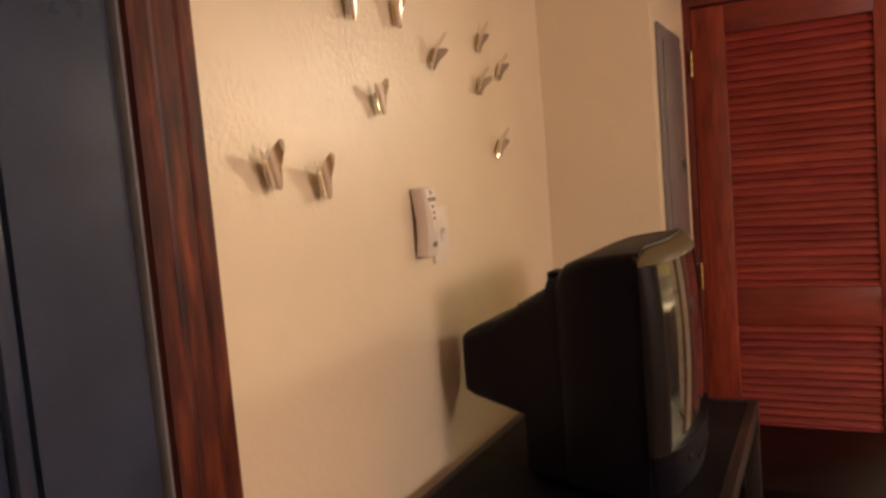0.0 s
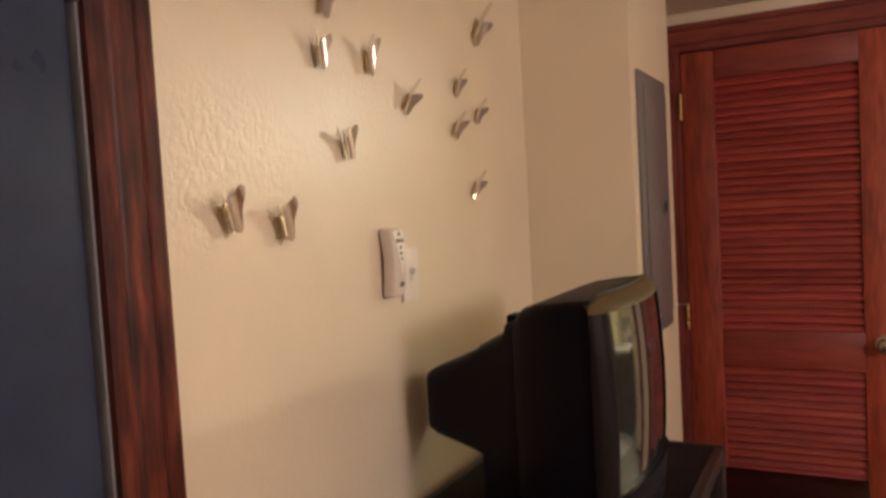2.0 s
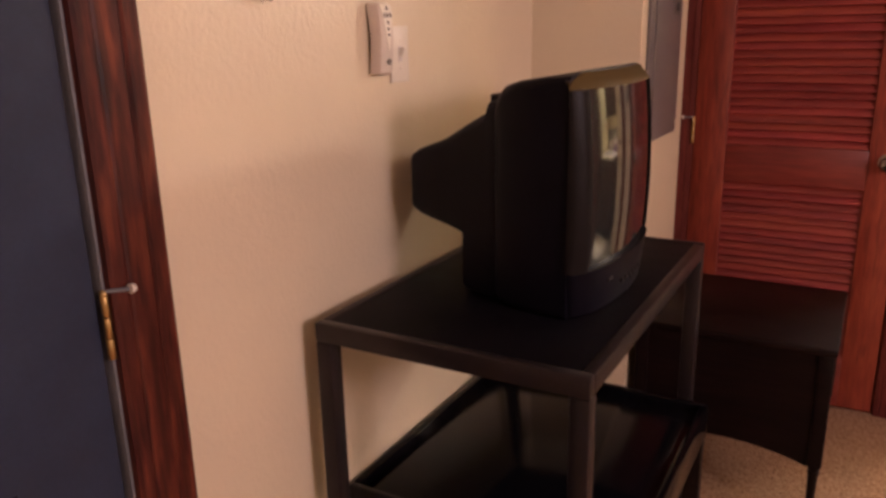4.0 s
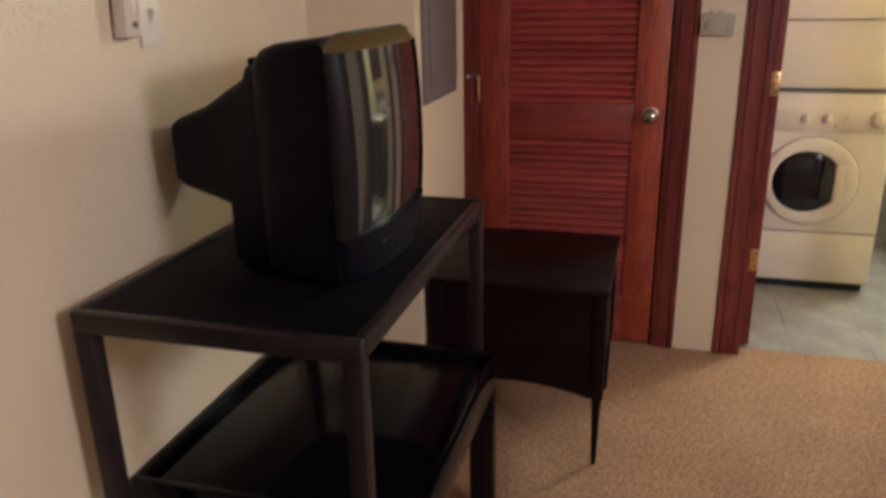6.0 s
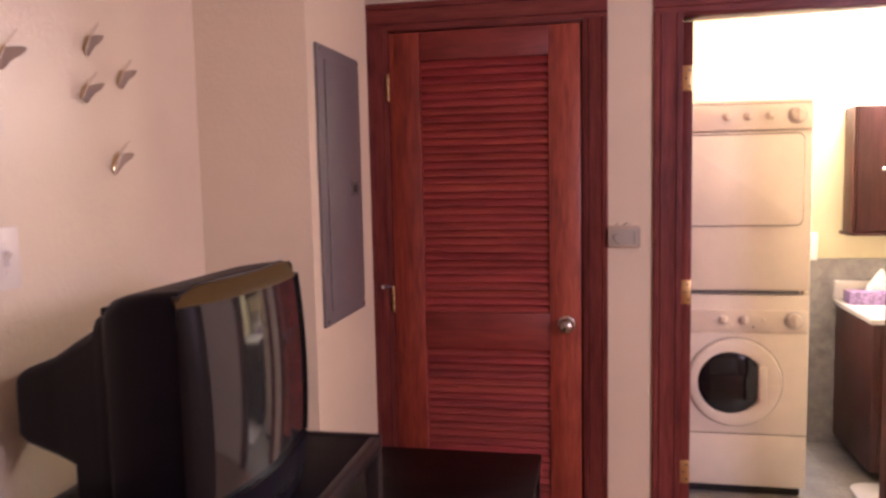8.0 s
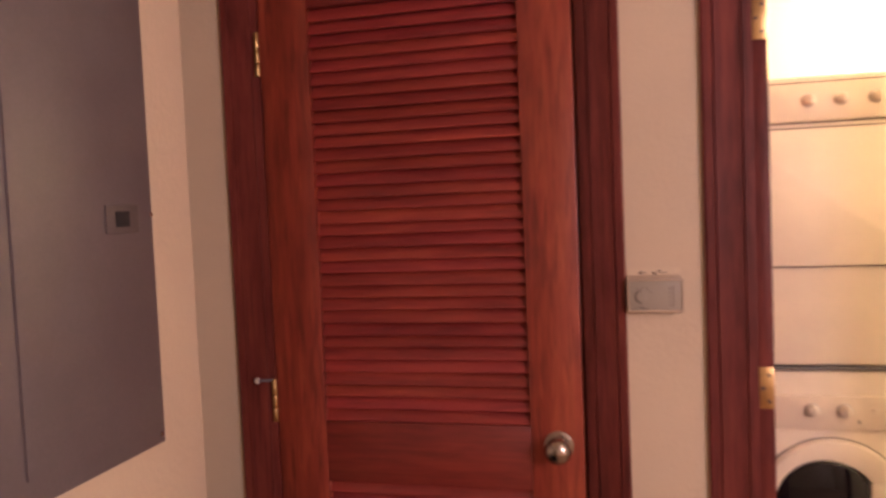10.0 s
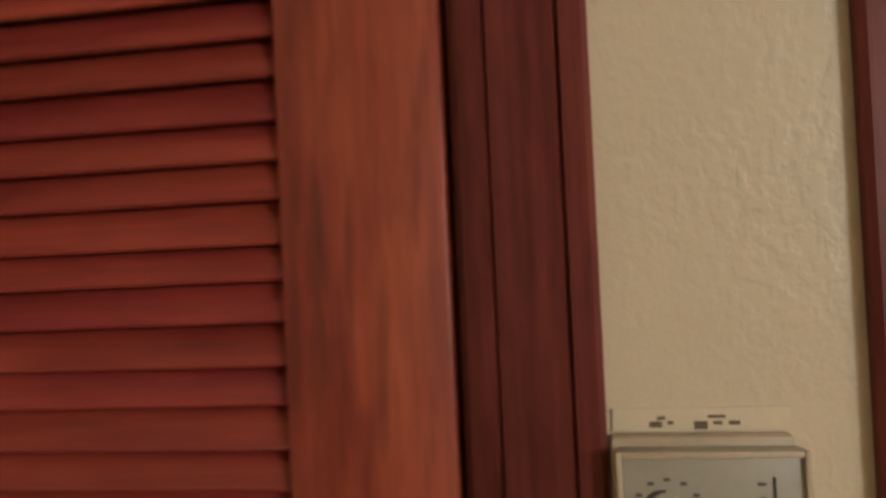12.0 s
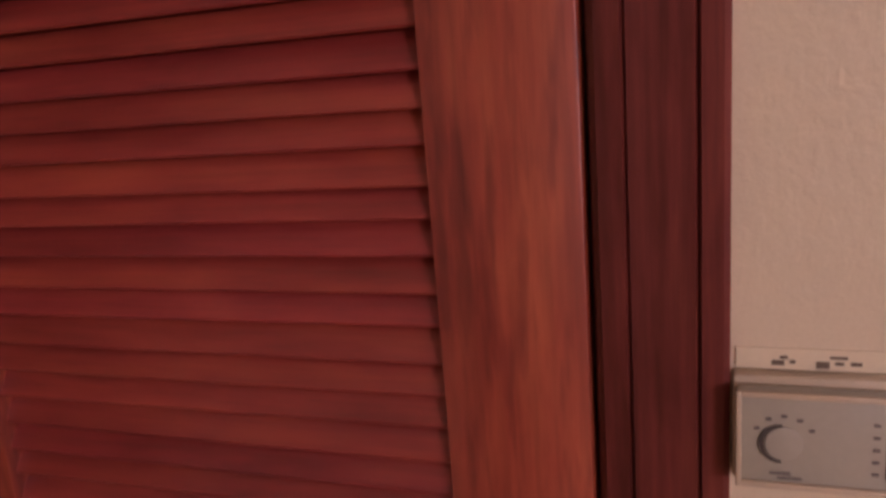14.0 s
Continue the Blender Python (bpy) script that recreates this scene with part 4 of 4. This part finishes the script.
join(bm, seam)
part("seal", bm, M_BUTTON, wash, "thin dark seam round the door")


def knob(parent, x, y, z, r, material=M_ENAMEL2):
    bm = bmesh.new()
    bm_cyl(bm, (x, y, z), (x, y - 0.006, z), r * 1.25, r * 1.2, 24, 0.001)
    k = part("knob", bm, M_GREYWHITE, parent)
    bm = bmesh.new()
    bm_cyl(bm, (x, y - 0.006, z), (x, y - 0.024, z), r, r * 0.85, 24, 0.003)
    bm_box(bm, x - r * 0.16, x + r * 0.16, y - 0.030, y - 0.023, z - r * 0.85, z + r * 0.85, 0.002)
    part("cap", bm, material, k)


for x, r in ((1.620, 0.018), (1.709, 0.018), (1.922, 0.034)):
    knob(cp, x, WY0 - 0.012, 0.828, r)
box_part("indicator", (1.782, 1.800, WY0 - 0.0145, WY0 - 0.0115, 0.819, 0.837), M_ENAMEL, cp, bevel=0.0008)
box_part("panel_line", (WX0 + 0.006, WX1 - 0.006, WY0 - 0.0022, WY0 + 0.0002, 0.2902, 0.2958), M_SEAM, wash, bevel=0)
box_part("panel_line", (WX0 + 0.006, WX1 - 0.006, WY0 - 0.0022, WY0 + 0.0002, 0.7622, 0.7718), M_ENAMEL2, wash, bevel=0)
box_part("panel_line", (WX0 + 0.149, WX0 + 0.154, WY0 - 0.003, WY0 + 0.0002, 0.774, 0.870), M_SEAM, wash, bevel=0)
box_part("indicator", (1.745, 1.75, WY0 - 0.0135, WY0 - 0.0118, 0.79, 0.80), M_INK, cp, bevel=0)

dry = thing("clothes_dryer", (1.646, 4.64, 0.945), "off-white clothes dryer stacked on the washing machine", "dryer")
bm = bmesh.new()
bm_box(bm, WX0, WX1 + 0.001, WY0 + 0.004, WY1, 0.958, 1.815, 0.010)
part("body", bm, M_ENAMEL, dry)
box_part("stacking_strip", (WX0 + 0.006, WX1 - 0.045, WY0 - 0.006, WY0 + 0.02, 0.947, 0.9555), M_STRIP, dry, "dark grey stacking strip", bevel=0.002)
box_part("foot", (WX1 - 0.03, WX1 - 0.002, WY0 + 0.002, WY0 + 0.04, 0.942, 0.958), M_ENAMEL2, dry, bevel=0.001)
box_part("foot", (WX0 + 0.01, WX1 - 0.04, WY0 + 0.03, WY1 - 0.02, 0.942, 0.958), M_RUBBER, dry, bevel=0.001)
dc = box_part("control_panel", (WX0 + 0.004, WX1 - 0.004, WY0 - 0.010, WY0 + 0.005, 1.680, 1.792), M_ENAMEL2, dry, "cream control panel", bevel=0.006)
for z in (1.7935, 1.676):
    box_part("panel_line", (WX0 + 0.006, WX1 - 0.006, WY0 + 0.001, WY0 + 0.0042, z, z + 0.0032), M_SEAM, dry, bevel=0)
bm = bmesh.new()
pts = []
for cx, cz, a0 in ((1.948 - 0.03, 1.660 - 0.03, 0), (1.36 + 0.03, 1.660 - 0.03, 90), (1.36 + 0.03, 1.257 + 0.03, 180), (1.948 - 0.03, 1.257 + 0.03, 270)):
    pts += [(cx + 0.03 * math.cos(radians(a0 + 15 * k)), cz + 0.03 * math.sin(radians(a0 + 15 * k))) for k in range(7)]
bm_prism(bm, pts, "y", WY0 - 0.012, WY0 + 0.004, 0.003)
dd = part("door", bm, M_ENAMEL, dry)
bm = bmesh.new()
cx0, cz0 = 1.654, 1.4585
wide = [(cx0 + (x - cx0) * 1.017, cz0 + (z - cz0) * 1.024) for x, z in pts]
bm_prism(bm, wide, "y", WY0 + 0.0015, WY0 + 0.0036)
part("door_seam", bm, M_SEAM, dd, "dark seam around the door")
for x, r in ((1.626, 0.016), (1.713, 0.016), (1.805, 0.016), (1.918, 0.033)):
    knob(dc, x, WY0 - 0.010, 1.742, r)

# ---- vanity ----
van = thing("vanity_cabinet", (2.65, 4.78, 0), "cherry wood bathroom vanity cabinet with a panelled door", "cabinet")
box_part("body", (2.328, 2.95, 4.50, 5.080, 0.06, 0.775), M_VANITY, van, bevel=0.003)
box_part("toe_kick", (2.385, 2.95, 4.53, 5.080, 0.0, 0.06), M_RUBBER, van, bevel=0.001)
box_part("side_panel", (2.318, 2.328, 4.50, 5.075, 0.06, 0.775), M_VANITY, van, bevel=0.002)
for x0, x1, kx in ((2.350, 2.632, 2.605), (2.642, 2.930, 2.67)):
    vd = box_part("door", (x0, x1, 4.486, 4.4995, 0.10, 0.74), M_VANITY, van, bevel=0.003)
    bm = bmesh.new()
    for d in ((x0 + 0.004, x0 + 0.05, 0.104, 0.736), (x1 - 0.05, x1 - 0.004, 0.104, 0.736), (x0 + 0.05, x1 - 0.05, 0.104, 0.155), (x0 + 0.05, x1 - 0.05, 0.685, 0.736)):
        bm_box(bm, d[0], d[1], 4.480, 4.4862, d[2], d[3], 0.002)
    part("door_frame", bm, M_VANITY, vd)
top = thing("countertop", (2.65, 4.78, 0.775), "white cultured marble vanity top with a side splash", "countertop")
box_part("slab", (2.300, 2.95, 4.475, 5.080, 0.776, 0.805), M_COUNTER, top, bevel=0.006)
box_part("splash", (2.300, 2.95, 5.060, 5.082, 0.806, 0.905), M_COUNTER, top, bevel=0.004)
tb = thing("tissue_box", (2.45, 4.93, 0.805), "purple patterned tissue box with a white tissue pulled up", "tissue box")
box_part("carton", (2.325, 2.555, 4.87, 4.985, 0.806, 0.872), M_PURPLE, tb, bevel=0.003)
bm = bmesh.new()
trng = random.Random(9)
rings = []
for h, s in ((0.872, 1.0), (0.90, 0.85), (0.93, 0.62), (0.955, 0.40), (0.985, 0.10)):
    rings.append([(2.47 + (0.055 * s + trng.uniform(-0.008, 0.008) * s) * math.cos(2 * math.pi * k / 14) + (h - 0.872) * 0.15, 4.925 + (0.022 * s + trng.uniform(-0.010, 0.010) * s) * math.sin(2 * math.pi * k / 14), h + trng.uniform(-0.004, 0.004)) for k in range(14)])
bm_loft(bm, rings)
part("tissue", bm, M_TISSUE, tb, "crumpled white tissue", smooth=60)
wc = thing("wall_cabinet", (2.6, 5.02, 1.157), "dark cherry wall cabinet with a small knob above the vanity", "cabinet")
box_part("body", (2.345, 2.93, 4.94, 5.098, 1.170, 1.820), M_VANITY, wc, bevel=0.003)
wcd = box_part("door", (2.356, 2.64, 4.922, 4.940, 1.180, 1.812), M_VANITY, wc, bevel=0.003)
box_part("door", (2.646, 2.92, 4.922, 4.940, 1.180, 1.812), M_VANITY, wc, bevel=0.003)
box_part("bottom_ledge", (2.328, 2.945, 4.915, 5.098, 1.156, 1.170), M_VANITY, wc, bevel=0.003)
bm = bmesh.new()
bm_sphere(bm, (2.478, 4.912, 1.495), 0.012, seg=16)
bm_cyl(bm, (2.478, 4.922, 1.495), (2.478, 4.912, 1.495), 0.005, seg=10)
part("knob", bm, M_CHROME, wcd, "small chrome knob")
vl = thing("vanity_light", (2.58, 5.06, 2.16), "brass vanity light bar with three lit globe bulbs", "wall lamp")
box_part("back_plate", (2.34, 2.82, 5.07, 5.098, 2.12, 2.20), M_BRASS, vl, bevel=0.004)
for b in BULBS:
    bm = bmesh.new()
    bm_cyl(bm, (b[0], 5.07, b[2]), (b[0], 4.985, b[2]), 0.020, 0.024, 18)
    part("socket", bm, M_BRASS, vl)
    bm = bmesh.new()
    bm_sphere(bm, (b[0], b[1], b[2]), 0.058, seg=24)
    g = part("globe", bm, M_GLOBE, vl, "glowing globe bulb")
    g.visible_shadow = False
roll = thing("paper_roll", (2.16, 5.0, 1.03), "white paper roll on a holder on the wainscot ledge", "paper roll")
bm = bmesh.new()
bm_cyl(bm, (2.155, 5.03, 1.022), (2.155, 5.03, 1.165), 0.052, seg=28, bevel=0.004)
part("roll", bm, M_TISSUE, roll)
bm = bmesh.new()
bm_cyl(bm, (2.155, 5.03, 1.165), (2.155, 5.03, 1.185), 0.010, seg=12, bevel=0.002)
part("core", bm, M_CHROME, roll)
mat_ = thing("bath_mat", (2.45, 4.25, 0), "white rounded bath mat on the tiled floor", "bath mat")
bm = bmesh.new()
mp = []
for cx, cy, a0 in ((2.72, 4.40, 0), (2.30, 4.40, 90), (2.30, 4.02, 180), (2.72, 4.02, 270)):
    mp += [(cx + 0.09 * math.cos(radians(a0 + 15 * k)), cy + 0.09 * math.sin(radians(a0 + 15 * k))) for k in range(7)]
bm_prism(bm, mp, "z", 0.0005, 0.018, 0.005)
part("mat", bm, M_MAT, mat_)

# ---- added globe lamp: invented body for the unseen room light ----
fl = thing("added_globe_lamp", (ROOM_LIGHT[0], ROOM_LIGHT[1], 0), "added lit globe lamp on a brass pole, standing in for the unseen room light", "floor lamp")
bm = bmesh.new()
bm_cyl(bm, (ROOM_LIGHT[0], ROOM_LIGHT[1], 0.0), (ROOM_LIGHT[0], ROOM_LIGHT[1], 0.025), 0.15, 0.14, 32, 0.006)
part("base", bm, M_BRASS, fl)
bm = bmesh.new()
bm_cyl(bm, (ROOM_LIGHT[0], ROOM_LIGHT[1], 0.024), (ROOM_LIGHT[0], ROOM_LIGHT[1], ROOM_LIGHT[2] - 0.25), 0.012, seg=16)
part("pole", bm, M_BRASS, fl)
bm = bmesh.new()
bm_sphere(bm, ROOM_LIGHT, 0.28, seg=32)
sh = part("shade", bm, M_SHADE, fl, "glowing white globe added around the unseen room light")
sh.visible_shadow = False


# ---- closet wire shelves ----
def wire_shelf(x0, x1, y0, y1, z):
    ob = thing("wire_shelf", ((x0 + x1) / 2, (y0 + y1) / 2, z), "white coated wire shelf with diagonal braces inside the closet", "shelf")
    for y in (y0, y1):
        bm = bmesh.new()
        bm_cyl(bm, (x0, y, z), (x1, y, z), 0.003, seg=8)
        part("rail", bm, M_WIRE, ob)
    bm = bmesh.new()
    bm_cyl(bm, (x0, y0, z - 0.03), (x1, y0, z - 0.03), 0.003, seg=8)
    part("lip_rail", bm, M_WIRE, ob)
    n = int((x1 - x0) / 0.026)
    bm = bmesh.new()
    bm_cyl(bm, (0, 0, 0), (0, y1 - y0, 0), 0.0016, seg=6)
    bm_cyl(bm, (0, 0, 0), (0, 0, -0.03), 0.0016, seg=6)
    keep = BASE[ob]
    BASE[ob] = Vector((0, 0, 0))
    w = part("wire", bm, M_WIRE, ob)
    BASE[ob] = keep
    w.location = Vector((x0 + 0.01, y0, z)) - keep
    for k in range(1, n):
        repeat(w, "wire", (x0 + 0.01 + k * 0.026, y0, z), ob)
    for x in (x0 + 0.08, x1 - 0.08):
        bm = bmesh.new()
        bm_cyl(bm, (x, y0 + 0.02, z - 0.004), (x, y1, z - 0.26), 0.005, seg=8)
        part("brace", bm, M_WIRE, ob)


wire_shelf(0.55, 1.215, 3.95, 4.295, 1.12)
wire_shelf(0.005, 0.50, 3.95, 4.295, 1.45)

# ---- bathroom floor tiles ----
bath_floor = bpy.data.objects["floor_bath"]
tile_mesh = None
size = 0.305
for i in range(6):
    for j in range(6):
        x0, y0 = 1.262 + i * size, 3.567 + j * size
        w, d = min(size, 3.0 - x0) - 0.003, min(size, 5.1 - y0) - 0.003
        if w < 0.02 or d < 0.02:
            continue
        full = w > size - 0.005 and d > size - 0.005
        if full and tile_mesh:
            ob = new("tile", tile_mesh)
        else:
            bm = bmesh.new()
            bm_box(bm, 0, w, 0, d, -0.008, 0, 0.0012, 1)
            ob = part("tile", bm, M_TILE, bath_floor)
            if full:
                tile_mesh = ob.data
        ob.parent = bath_floor
        ob.location = (x0, y0, 0)
